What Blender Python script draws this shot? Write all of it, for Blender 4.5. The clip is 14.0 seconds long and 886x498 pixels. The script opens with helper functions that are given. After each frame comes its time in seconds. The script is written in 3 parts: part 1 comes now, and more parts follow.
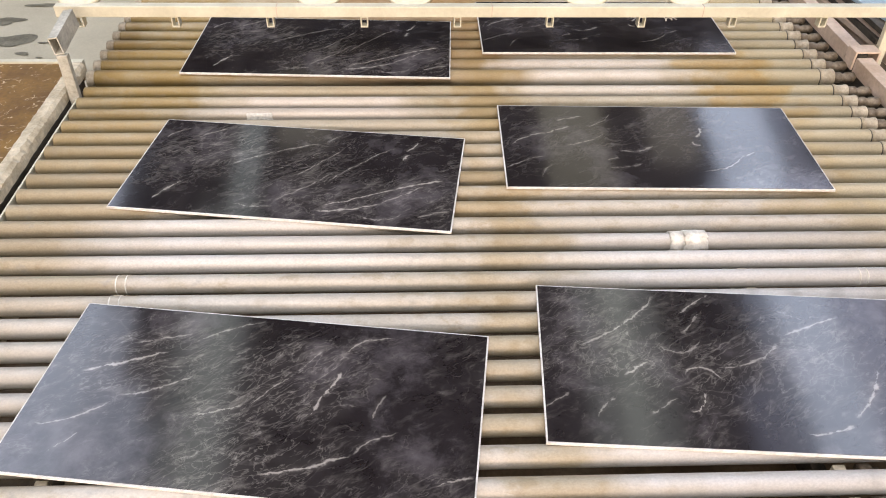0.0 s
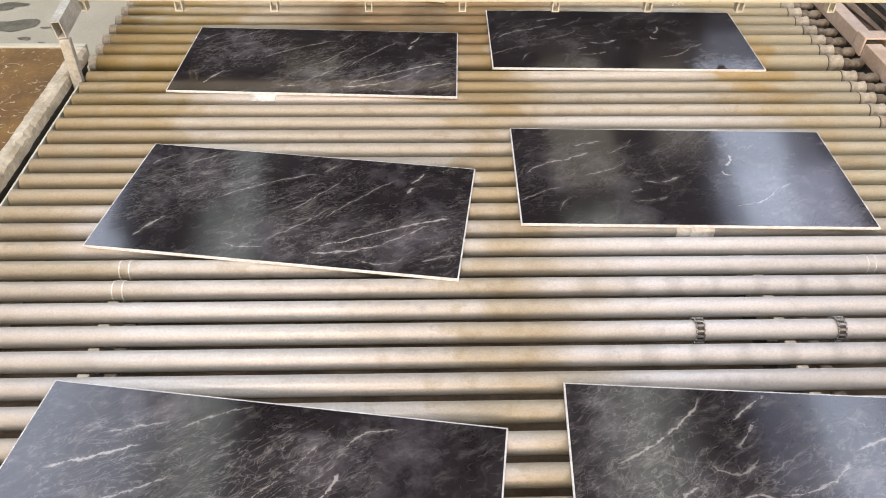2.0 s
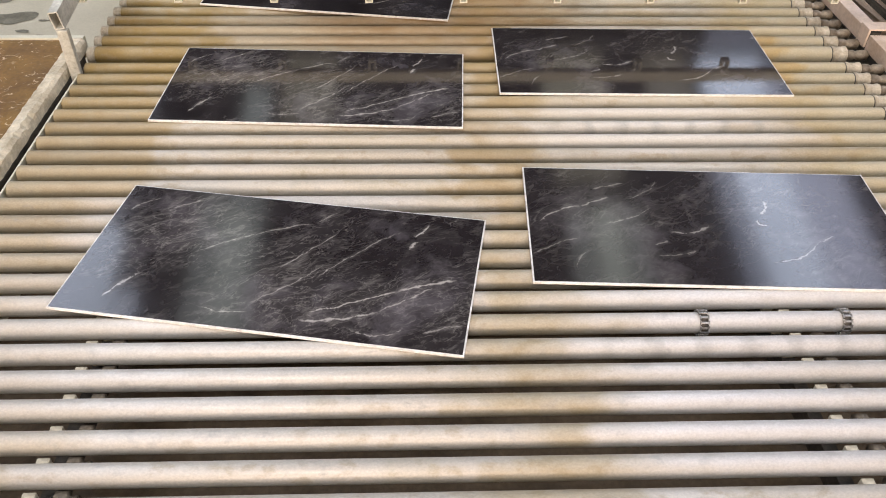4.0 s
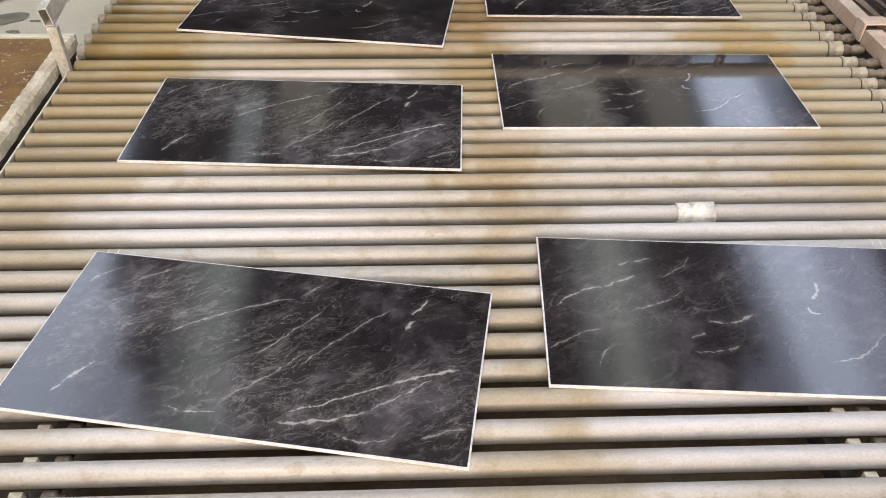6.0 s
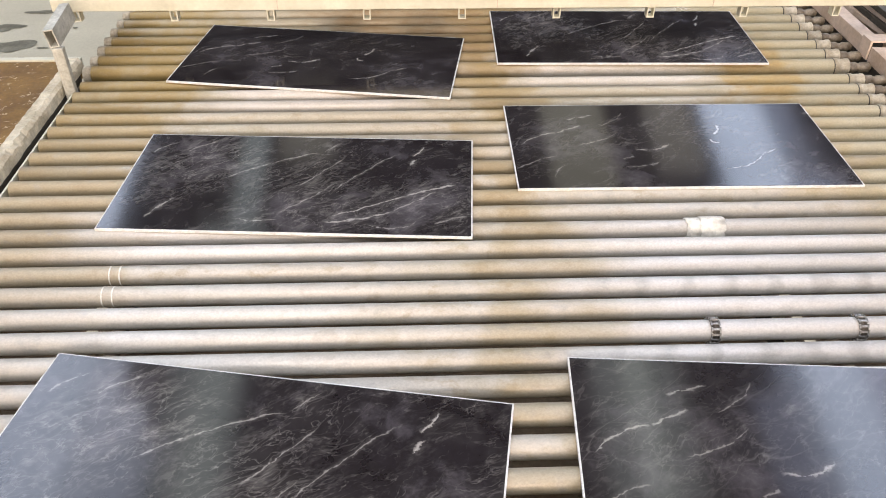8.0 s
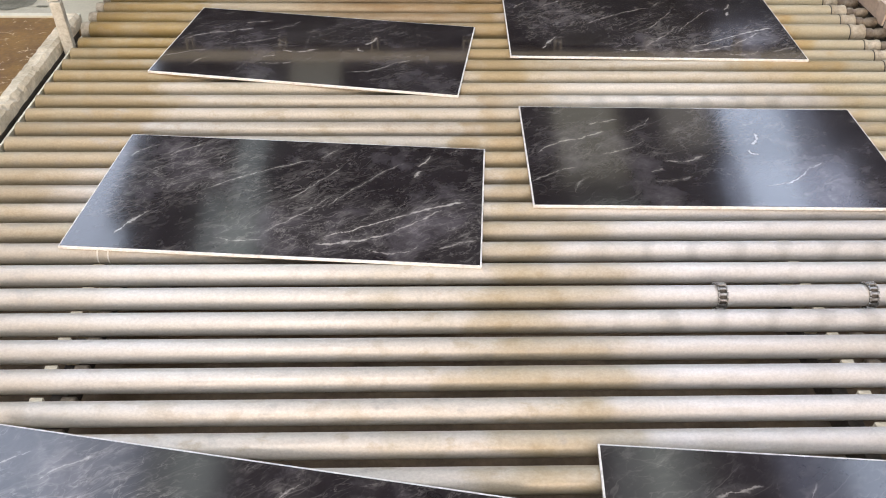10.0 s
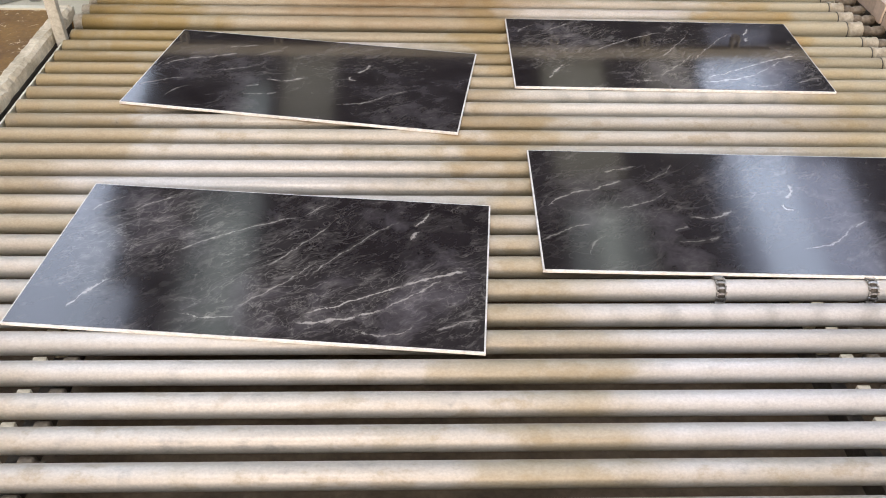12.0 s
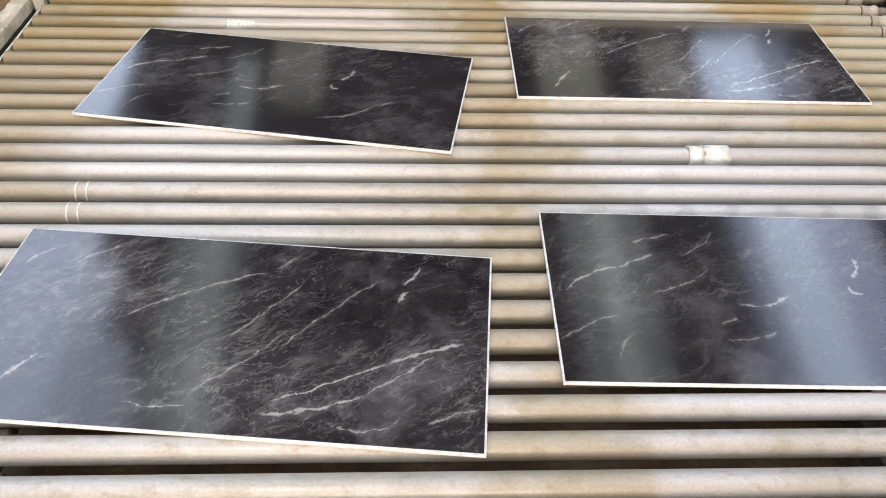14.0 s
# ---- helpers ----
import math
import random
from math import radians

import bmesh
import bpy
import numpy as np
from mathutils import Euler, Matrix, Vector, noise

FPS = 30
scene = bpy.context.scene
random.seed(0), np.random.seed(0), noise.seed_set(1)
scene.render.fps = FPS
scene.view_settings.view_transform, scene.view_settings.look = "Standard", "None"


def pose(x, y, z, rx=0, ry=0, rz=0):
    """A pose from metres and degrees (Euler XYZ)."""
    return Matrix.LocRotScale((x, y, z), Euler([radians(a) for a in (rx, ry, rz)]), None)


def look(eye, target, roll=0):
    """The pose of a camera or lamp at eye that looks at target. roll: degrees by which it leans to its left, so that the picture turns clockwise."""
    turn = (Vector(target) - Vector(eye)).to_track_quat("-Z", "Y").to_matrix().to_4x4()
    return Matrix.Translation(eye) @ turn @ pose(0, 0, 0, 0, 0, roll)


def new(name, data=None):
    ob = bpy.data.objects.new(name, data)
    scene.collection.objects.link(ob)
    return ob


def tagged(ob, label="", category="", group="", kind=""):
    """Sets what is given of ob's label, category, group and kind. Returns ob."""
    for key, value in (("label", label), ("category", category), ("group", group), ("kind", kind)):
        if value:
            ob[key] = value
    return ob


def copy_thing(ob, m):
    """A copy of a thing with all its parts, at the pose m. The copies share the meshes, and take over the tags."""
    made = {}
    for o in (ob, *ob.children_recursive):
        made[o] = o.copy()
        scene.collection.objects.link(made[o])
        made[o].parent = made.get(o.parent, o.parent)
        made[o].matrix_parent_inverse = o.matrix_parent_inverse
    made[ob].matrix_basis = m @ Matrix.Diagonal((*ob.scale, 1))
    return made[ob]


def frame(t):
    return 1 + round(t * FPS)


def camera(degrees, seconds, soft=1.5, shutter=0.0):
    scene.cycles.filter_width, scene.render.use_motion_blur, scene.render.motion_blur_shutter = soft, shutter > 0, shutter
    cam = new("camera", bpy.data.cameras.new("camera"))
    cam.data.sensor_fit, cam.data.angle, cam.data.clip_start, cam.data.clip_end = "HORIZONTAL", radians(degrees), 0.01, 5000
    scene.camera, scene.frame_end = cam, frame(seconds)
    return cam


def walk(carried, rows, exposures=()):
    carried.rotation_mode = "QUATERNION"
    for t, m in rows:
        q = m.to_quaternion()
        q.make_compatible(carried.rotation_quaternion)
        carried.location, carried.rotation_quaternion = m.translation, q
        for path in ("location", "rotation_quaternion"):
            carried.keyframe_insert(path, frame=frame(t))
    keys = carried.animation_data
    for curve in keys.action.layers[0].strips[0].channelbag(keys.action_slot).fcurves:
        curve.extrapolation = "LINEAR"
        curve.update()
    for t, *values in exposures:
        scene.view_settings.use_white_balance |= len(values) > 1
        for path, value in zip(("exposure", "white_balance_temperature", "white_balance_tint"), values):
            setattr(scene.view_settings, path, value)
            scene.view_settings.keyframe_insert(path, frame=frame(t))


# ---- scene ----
H = 0.70            # height of the rollers' tops over the floor
TILE_W, TILE_D, TILE_T = 1.2, 0.593, 0.010
PITCH, ROLL_R = 0.0947, 0.0306

cam = camera(58.53, 14.0, soft=1.0)
walk(cam, [(t, pose(x, y, H + z, 90 + p, r, w)) for t, x, y, z, p, w, r in (
    (0, 0.0000, 0.0000, 1.6660, -39.83, -1.91, -0.86),
    (0.7, -0.0042, 0.0009, 1.6602, -40.41, -1.82, -0.86),
    (1.5, -0.0036, 0.0051, 1.6553, -40.67, -1.67, -0.88),
    (2.2, -0.0060, 0.0074, 1.6487, -40.70, -1.63, -0.84),
    (3, -0.0080, 0.0084, 1.6375, -40.78, -1.58, -0.86),
    (5.5, -0.0093, 0.0280, 1.5983, -41.23, -1.93, -0.77),
    (6, -0.0069, 0.0215, 1.5824, -40.66, -2.11, -0.80),
    (6.5, -0.0069, 0.0262, 1.5702, -40.03, -2.25, -0.61),
    (7, -0.0084, 0.0291, 1.5524, -39.27, -2.23, -0.48),
    (7.5, -0.0099, 0.0216, 1.5343, -38.43, -2.10, -0.40),
    (8, -0.0083, 0.0182, 1.5231, -38.43, -1.99, -0.33),
    (8.6, -0.0032, 0.0201, 1.5000, -39.09, -1.78, -0.35),
    (11, -0.0063, 0.0365, 1.4514, -40.62, -1.17, -1.08),
    (11.5, -0.0054, 0.0347, 1.4399, -40.25, -1.24, -1.14),
    (12, -0.0070, 0.0341, 1.4311, -40.24, -1.40, -1.26),
    (12.5, -0.0109, 0.0304, 1.4122, -40.32, -1.53, -1.47),
    (13, -0.0100, 0.0378, 1.3948, -40.71, -1.71, -1.61),
    (13.5, 0.0016, 0.0568, 1.3817, -41.31, -1.72, -1.66),
    (14, 0.0016, 0.0604, 1.3718, -41.74, -1.79, -1.67),
)], ((0, -0.02, 6900, 13.5), (3, -0.04, 6950, 13.5), (5.5, -0.14, 6850, 13), (7, 0.0, 6750, 12.5), (8.6, 0.06, 6700, 11.5), (11, -0.03, 6700, 12), (12.5, -0.09, 6650, 12), (14, -0.03, 6500, 10.5)))

# path of each tile on the rollers: seconds, x, y, turn
TILE_ROWS = {
    "L1": ((0, -0.423, 1.376, -7.7), (0.7, -0.422, 1.249, -7.8), (1.5, -0.419, 1.106, -8.3), (2.2, -0.418, 0.978, -8.5), (3, -0.417, 0.826, -8.8), (14, -0.417, -1.256, -8.8)),
    "L2": ((0, -0.433, 2.447, -7.6), (0.7, -0.433, 2.343, -7.9), (1.5, -0.433, 2.226, -8.2), (2.2, -0.433, 2.122, -8.5), (3, -0.432, 1.995, -9.3), (5.5, -0.425, 1.560, -10.0), (6, -0.425, 1.468, -10.1), (6.5, -0.424, 1.382, -10.1), (7, -0.423, 1.296, -10.0), (7.5, -0.422, 1.207, -10.0), (8, -0.421, 1.118, -10.0), (8.6, -0.421, 1.010, -10.1), (11, -0.421, 0.566, -10.1), (14, -0.421, 0.010, -10.1)),
    "L3": ((0, -0.423, 3.490, -2.6), (0.7, -0.424, 3.388, -2.7), (1.5, -0.426, 3.272, -2.7), (2.2, -0.425, 3.166, -2.7), (3, -0.423, 3.048, -2.7), (5.5, -0.417, 2.682, -3.4), (6, -0.418, 2.606, -3.5), (6.5, -0.418, 2.535, -3.5), (7, -0.418, 2.463, -3.5), (7.5, -0.418, 2.390, -3.6), (8, -0.418, 2.316, -3.7), (8.6, -0.417, 2.227, -3.9), (11, -0.414, 1.849, -4.9), (11.5, -0.413, 1.763, -5.0), (12, -0.412, 1.673, -5.1), (12.5, -0.411, 1.586, -5.3), (13, -0.411, 1.496, -5.3), (13.5, -0.411, 1.409, -5.4), (14, -0.412, 1.316, -5.5)),
    "L4": ((0, -0.411, 4.492, -8.5), (3, -0.411, 4.051, -8.5), (5.5, -0.414, 3.662, -8.6), (6, -0.417, 3.590, -8.5), (6.5, -0.418, 3.515, -8.5), (7, -0.418, 3.440, -8.4), (7.5, -0.418, 3.366, -8.5), (8, -0.418, 3.294, -8.6), (8.6, -0.417, 3.208, -8.8), (11, -0.415, 2.855, -9.2), (11.5, -0.414, 2.782, -9.3), (12, -0.413, 2.709, -9.3), (12.5, -0.412, 2.635, -9.4), (13, -0.412, 2.564, -9.6), (13.5, -0.412, 2.494, -9.7), (14, -0.413, 2.417, -9.7)),
    "R1": ((0, 0.949, 1.464, -4.4), (0.7, 0.951, 1.302, -4.1), (1.5, 0.953, 1.128, -4.1), (2.2, 0.958, 0.985, -4.4), (3, 0.966, 0.828, -5.2), (14, 0.966, -1.262, -5.2)),
    "R2": ((0, 0.941, 2.611, -1.5), (0.7, 0.943, 2.510, -1.6), (1.5, 0.945, 2.393, -1.6), (2.2, 0.945, 2.289, -1.6), (3, 0.946, 2.160, -1.9), (5.5, 0.951, 1.687, -4.0), (6, 0.953, 1.565, -4.1), (6.5, 0.953, 1.445, -4.1), (7, 0.954, 1.327, -4.1), (7.5, 0.954, 1.218, -4.1), (8, 0.954, 1.119, -4.3), (8.6, 0.956, 1.003, -4.6), (14, 0.956, -0.023, -4.6)),
    "R3": ((0, 0.925, 3.707, -0.3), (0.7, 0.926, 3.601, -0.6), (1.5, 0.928, 3.482, -0.9), (2.2, 0.930, 3.378, -1.1), (3, 0.930, 3.263, -1.1), (5.5, 0.933, 2.902, -0.8), (6, 0.935, 2.829, -0.7), (6.5, 0.936, 2.757, -0.7), (7, 0.936, 2.684, -0.6), (7.5, 0.936, 2.611, -0.5), (8, 0.937, 2.539, -0.4), (8.6, 0.938, 2.449, -0.5), (11, 0.942, 2.075, -1.4), (11.5, 0.943, 1.993, -1.5), (12, 0.944, 1.904, -1.7), (12.5, 0.944, 1.803, -1.9), (13, 0.945, 1.688, -2.0), (13.5, 0.946, 1.563, -1.9), (14, 0.948, 1.427, -1.6)),
    "R4": ((0, 0.957, 4.685, -1.2), (5.5, 0.955, 3.871, -1.2), (6, 0.956, 3.805, -1.2), (6.5, 0.955, 3.734, -1.2), (7, 0.955, 3.661, -1.2), (7.5, 0.956, 3.587, -1.3), (8, 0.956, 3.511, -1.3), (8.6, 0.957, 3.421, -1.4), (11, 0.957, 3.072, -1.2), (11.5, 0.958, 2.999, -1.2), (12, 0.960, 2.927, -1.2), (12.5, 0.962, 2.855, -1.2), (13, 0.963, 2.782, -1.1), (13.5, 0.963, 2.710, -1.1), (14, 0.965, 2.633, -1.0)),
}

# ---- light ----
world = bpy.data.worlds.new("world")
scene.world = world
world.use_nodes = True
sky = world.node_tree.nodes.new("ShaderNodeTexSky")
sky.sky_type, sky.sun_disc, sky.sun_elevation, sky.sun_rotation = "NISHITA", False, radians(50), radians(200)
world.node_tree.links.new(sky.outputs[0], world.node_tree.nodes["Background"].inputs[0])
world.node_tree.nodes["Background"].inputs[1].default_value = 0.10

sun = new("sun", bpy.data.lights.new("sun", "SUN"))
sun.data.energy, sun.data.angle, sun.data.color = 0.8, radians(12), (1.0, 0.95, 0.88)
sun.matrix_world = look((0, 0, 20), (3.0, 14.0, 0))


def roof_z(y):
    return H + 6.86 - 0.194 * y


def roof_light(x0, x1, y0, y1, radiance, color):
    """Daylight that falls through one opening of the sloping roof."""
    length = math.hypot(y1 - y0, roof_z(y1) - roof_z(y0))
    data = bpy.data.lights.new("roof_daylight", "AREA")
    data.shape, data.size, data.size_y = "RECTANGLE", x1 - x0, length
    data.energy, data.color = radiance * math.pi * (x1 - x0) * length, color
    ob = new("roof_daylight", data)
    slope = math.degrees(math.atan(-0.194))
    ob.matrix_world = pose((x0 + x1) / 2, (y0 + y1) / 2, roof_z((y0 + y1) / 2) + 0.02, slope, 0, 0)


# openings in the roof: x0, x1, y0, y1, radiance, colour of the light
# dim strips beside bright ones are added to soften their mirrored edges
OPENINGS = (
    (4.58, 5.60, 9.6, 11.85, 5.2, (0.66, 0.78, 1.0)),
    (5.61, 6.10, 9.6, 11.85, 1.2, (0.66, 0.74, 1.0)),
    (4.95, 6.00, 12.35, 12.75, 1.0, (0.78, 0.80, 1.0)),
    (4.62, 5.40, -6.0, 9.58, 7.6, (0.66, 0.78, 1.0)),
    (4.30, 4.61, -6.0, 9.58, 2.4, (0.66, 0.76, 1.0)),
    (5.41, 6.20, -6.0, 9.58, 4.2, (0.66, 0.74, 1.0)),
    (2.42, 2.76, 2.9, 8.7, 2.9, (0.90, 1.0, 0.92)),
    (2.05, 2.41, 2.9, 8.7, 1.3, (0.92, 1.0, 0.92)),
    (2.77, 3.10, 2.9, 8.7, 1.2, (0.92, 1.0, 0.92)),
    # yellow pair stands in for yellowish reflections of unknown source
    (2.00, 2.98, 9.2, 11.9, 1.0, (1.0, 0.92, 0.60)),
    (3.66, 4.38, 9.9, 11.9, 0.85, (1.0, 0.88, 0.60)),
    (-2.70, -2.26, 2.9, 8.6, 2.4, (0.88, 1.0, 0.95)),
    (-2.68, -2.28, 8.62, 11.2, 1.3, (0.88, 1.0, 0.95)),
    (-2.25, -2.12, 2.9, 9.0, 1.2, (0.88, 1.0, 0.95)),
    (-3.00, -2.71, 2.9, 9.0, 1.2, (0.88, 1.0, 0.95)),
    # likewise for the yellowish reflection on the left
    (-2.10, -1.30, 10.3, 11.9, 0.8, (1.0, 0.90, 0.56)),
    (-5.20, -4.25, -6.0, 11.8, 6.6, (0.68, 0.79, 1.0)),
    (-4.24, -3.95, -6.0, 8.4, 6.4, (0.68, 0.80, 1.0)),
    (-3.94, -3.56, -6.0, 7.4, 4.6, (0.70, 0.80, 1.0)),
    (-3.55, -3.20, -6.0, 6.3, 4.0, (0.70, 0.80, 1.0)),
    (-3.19, -3.01, -6.0, 5.8, 2.8, (0.70, 0.80, 1.0)),
    (3.90, 4.29, -6.0, 6.2, 1.8, (0.68, 0.74, 1.0)),
    # these two are unseen, added to brighten the rollers and nearest tiles
    (-2.98, 3.40, -8.0, 1.6, 0.6, (1.0, 0.90, 0.78)),
    (-2.10, 2.00, 1.7, 4.3, 0.8, (0.92, 0.95, 1.0)),
)
for opening in OPENINGS:
    roof_light(*opening)
# daylight through the wide gate behind the camera
gate_light = new("gate_daylight", bpy.data.lights.new("gate_daylight", "AREA"))
gate_light.data.shape, gate_light.data.size, gate_light.data.size_y = "RECTANGLE", 12.0, 5.2
gate_light.data.energy, gate_light.data.color = 9.6 * math.pi * 12.0 * 5.2, (1.0, 0.812, 0.665)
gate_light.matrix_world = look((0, -9.1, 2.8), (0, 0, 2.8))


# ---- helpers for materials and meshes ----
def material(name, rough=0.5, metal=0.0, color=(0.5, 0.5, 0.5), spec=0.5):
    m = bpy.data.materials.new(name)
    m.use_nodes = True
    b = m.node_tree.nodes["Principled BSDF"]
    b.inputs["Base Color"].default_value = (*color, 1)
    b.inputs["Roughness"].default_value, b.inputs["Metallic"].default_value = rough, metal
    b.inputs["Specular IOR Level"].default_value = spec
    return m, m.node_tree.nodes, m.node_tree.links, b


def node(nodes, kind, **values):
    n = nodes.new(kind)
    for key, value in values.items():
        n.inputs[key.replace("_", " ")].default_value = value
    return n


def ramp(nodes, stops):
    n = nodes.new("ShaderNodeValToRGB")
    while len(n.color_ramp.elements) < len(stops):
        n.color_ramp.elements.new(0.5)
    for e, (pos, col) in zip(n.color_ramp.elements, stops):
        e.position, e.color = pos, (*col, 1)
    return n


def mix(nodes, links, fac, a, b, blend="MIX"):
    """A colour mix; fac, a and b are sockets or values."""
    n = nodes.new("ShaderNodeMix")
    n.data_type, n.blend_type = "RGBA", blend
    for i, v in ((0, fac), (6, a), (7, b)):
        if isinstance(v, bpy.types.NodeSocket):
            links.new(v, n.inputs[i])
        else:
            n.inputs[i].default_value = v if i == 0 else (*v, 1)
    return n.outputs[2]


def calc(nodes, links, op, a, b=0.0, c=0.0, clamp=False):
    n = nodes.new("ShaderNodeMath")
    n.operation, n.use_clamp = op, clamp
    for i, v in enumerate((a, b, c)):
        if isinstance(v, bpy.types.NodeSocket):
            links.new(v, n.inputs[i])
        else:
            n.inputs[i].default_value = v
    return n.outputs[0]


def weathered(name, dark, light, scale=3.0, rough=0.7, metal=0.0, bump=0.3, fine=60.0, stretch=(1, 1, 1), grain=0.3):
    """A worn surface: broad stains, fine grain and relief."""
    m, nodes, links, b = material(name, rough, metal)
    co = nodes.new("ShaderNodeTexCoord")
    mp = nodes.new("ShaderNodeMapping")
    mp.inputs["Scale"].default_value = stretch
    links.new(co.outputs["Object"], mp.inputs[0])
    n1 = node(nodes, "ShaderNodeTexNoise", Scale=scale, Detail=6.0, Roughness=0.65)
    n2 = node(nodes, "ShaderNodeTexNoise", Scale=fine, Detail=4.0, Roughness=0.7)
    links.new(mp.outputs[0], n1.inputs["Vector"])
    links.new(mp.outputs[0], n2.inputs["Vector"])
    r1 = ramp(nodes, ((0.35, dark), (0.65, light)))
    links.new(n1.outputs[0], r1.inputs[0])
    r2 = ramp(nodes, ((0.3, (1 - grain,) * 3), (0.7, (1 + grain / 3,) * 3)))
    links.new(n2.outputs[0], r2.inputs[0])
    links.new(mix(nodes, links, 1.0, r1.outputs[0], r2.outputs[0], "MULTIPLY"), b.inputs["Base Color"])
    bp = node(nodes, "ShaderNodeBump", Strength=bump, Distance=0.004)
    links.new(n2.outputs[0], bp.inputs["Height"])
    links.new(bp.outputs[0], b.inputs["Normal"])
    return m


def box(bm, x0, x1, y0, y1, z0, z1, bevel=0.0):
    vs = [bm.verts.new((x, y, z)) for x in (x0, x1) for y in (y0, y1) for z in (z0, z1)]
    fs = [bm.faces.new([vs[i] for i in f]) for f in ((0, 1, 3, 2), (4, 6, 7, 5), (0, 4, 5, 1), (2, 3, 7, 6), (0, 2, 6, 4), (1, 5, 7, 3))]
    if bevel:
        bmesh.ops.bevel(bm, geom=list({e for f in fs for e in f.edges}), offset=bevel, segments=2, affect="EDGES", profile=0.6)
    return bm


def lathe(bm, profile, n=32):
    """A body turned about the x axis from (x, radius) pairs; it is closed at both ends."""
    rings = []
    for x, r in profile:
        rings.append([bm.verts.new((x, r * math.cos(2 * math.pi * i / n), r * math.sin(2 * math.pi * i / n))) for i in range(n)])
    for a, b in zip(rings, rings[1:]):
        for i in range(n):
            bm.faces.new((a[i], a[(i + 1) % n], b[(i + 1) % n], b[i])).smooth = True
    bm.faces.new(rings[0])
    bm.faces.new(rings[-1][::-1])
    bmesh.ops.recalc_face_normals(bm, faces=bm.faces)
    return bm


def mesh_of(name, bm, mat):
    me = bpy.data.meshes.new(name)
    bm.to_mesh(me)
    bm.free()
    me.materials.append(mat)
    return me


def part(name, bm, mat, parent=None, label=""):
    ob = new(name, mesh_of(name, bm, mat) if isinstance(bm, bmesh.types.BMesh) else bm)
    ob.parent = parent
    return tagged(ob, label)


def structure(name, bm, mat, label, category):
    return tagged(part(name, bm, mat), label, category, kind="structure")


# ---- materials ----
def roller_material():
    m, nodes, links, b = material("dusty_roller_steel", 0.4, 0.14)
    co, info = nodes.new("ShaderNodeTexCoord"), nodes.new("ShaderNodeObjectInfo")
    # every roller takes its stains from another stretch of the noise
    off = nodes.new("ShaderNodeVectorMath")
    off.operation = "MULTIPLY_ADD"
    links.new(info.outputs["Random"], off.inputs[0])
    off.inputs[1].default_value = (37.0, 11.0, 53.0)
    links.new(co.outputs["Object"], off.inputs[2])
    mp = nodes.new("ShaderNodeMapping")
    mp.inputs["Scale"].default_value = (1.5, 2.2, 2.2)
    links.new(off.outputs[0], mp.inputs[0])
    broad = node(nodes, "ShaderNodeTexNoise", Scale=2.6, Detail=3.0, Roughness=0.55)
    blotch = node(nodes, "ShaderNodeTexNoise", Scale=9.0, Detail=5.0, Roughness=0.6)
    grain = node(nodes, "ShaderNodeTexNoise", Scale=90.0, Detail=3.0, Roughness=0.6)
    for n in (broad, blotch, grain):
        links.new(mp.outputs[0], n.inputs["Vector"])
    # tan glaze dust on the rollers further up the line, paler steel nearer the discharge
    sep = nodes.new("ShaderNodeSeparateXYZ")
    links.new(info.outputs["Location"], sep.inputs[0])
    far = nodes.new("ShaderNodeMapRange")
    far.inputs[1].default_value, far.inputs[2].default_value = 1.5, 3.1
    links.new(sep.outputs[1], far.inputs[0])
    axis = nodes.new("ShaderNodeSeparateXYZ")
    links.new(co.outputs["Object"], axis.inputs[0])
    side = nodes.new("ShaderNodeMapRange")
    side.inputs[1].default_value, side.inputs[2].default_value = -0.3, 1.3
    links.new(axis.outputs[0], side.inputs[0])
    dusty = mix(nodes, links, side.outputs[0], (0.31, 0.215, 0.078), (0.47, 0.375, 0.205))
    base = mix(nodes, links, far.outputs[0], (0.50, 0.435, 0.335), dusty)
    # swept tracks where the tiles run are brighter
    track = ramp(nodes, ((0.0, (0, 0, 0)), (0.13, (0, 0, 0)), (0.17, (1, 1, 1)), (0.46, (1, 1, 1)), (0.50, (0.1, 0.1, 0.1)),
                         (0.54, (0.1, 0.1, 0.1)), (0.60, (1, 1, 1)), (0.84, (1, 1, 1)), (0.90, (0, 0, 0))))
    wob = calc(nodes, links, "MULTIPLY_ADD", calc(nodes, links, "SUBTRACT", broad.outputs[0], 0.5), 0.25, calc(nodes, links, "MULTIPLY_ADD", axis.outputs[0], 1 / 3.3, 1.4 / 3.3))
    links.new(wob, track.inputs[0])
    swept = calc(nodes, links, "MULTIPLY", track.outputs[0], calc(nodes, links, "SUBTRACT", 1.05, calc(nodes, links, "MULTIPLY", far.outputs[0], 0.70)))
    base = mix(nodes, links, swept, base, (0.56, 0.515, 0.445))
    stain = ramp(nodes, ((0.54, (0, 0, 0)), (0.64, (1, 1, 1))))
    links.new(blotch.outputs[0], stain.inputs[0])
    base = mix(nodes, links, calc(nodes, links, "MULTIPLY", stain.outputs[0], 0.45), base, (0.36, 0.28, 0.17))
    grey = ramp(nodes, ((0.30, (1, 1, 1)), (0.42, (0, 0, 0))))
    links.new(blotch.outputs[0], grey.inputs[0])
    base = mix(nodes, links, calc(nodes, links, "MULTIPLY", grey.outputs[0], calc(nodes, links, "MULTIPLY_ADD", far.outputs[0], -0.5, 0.6)), base, (0.34, 0.32, 0.29))
    # dull patches that run over several rollers side by side
    flat = nodes.new("ShaderNodeCombineXYZ")
    links.new(axis.outputs[0], flat.inputs[0])
    links.new(sep.outputs[1], flat.inputs[1])
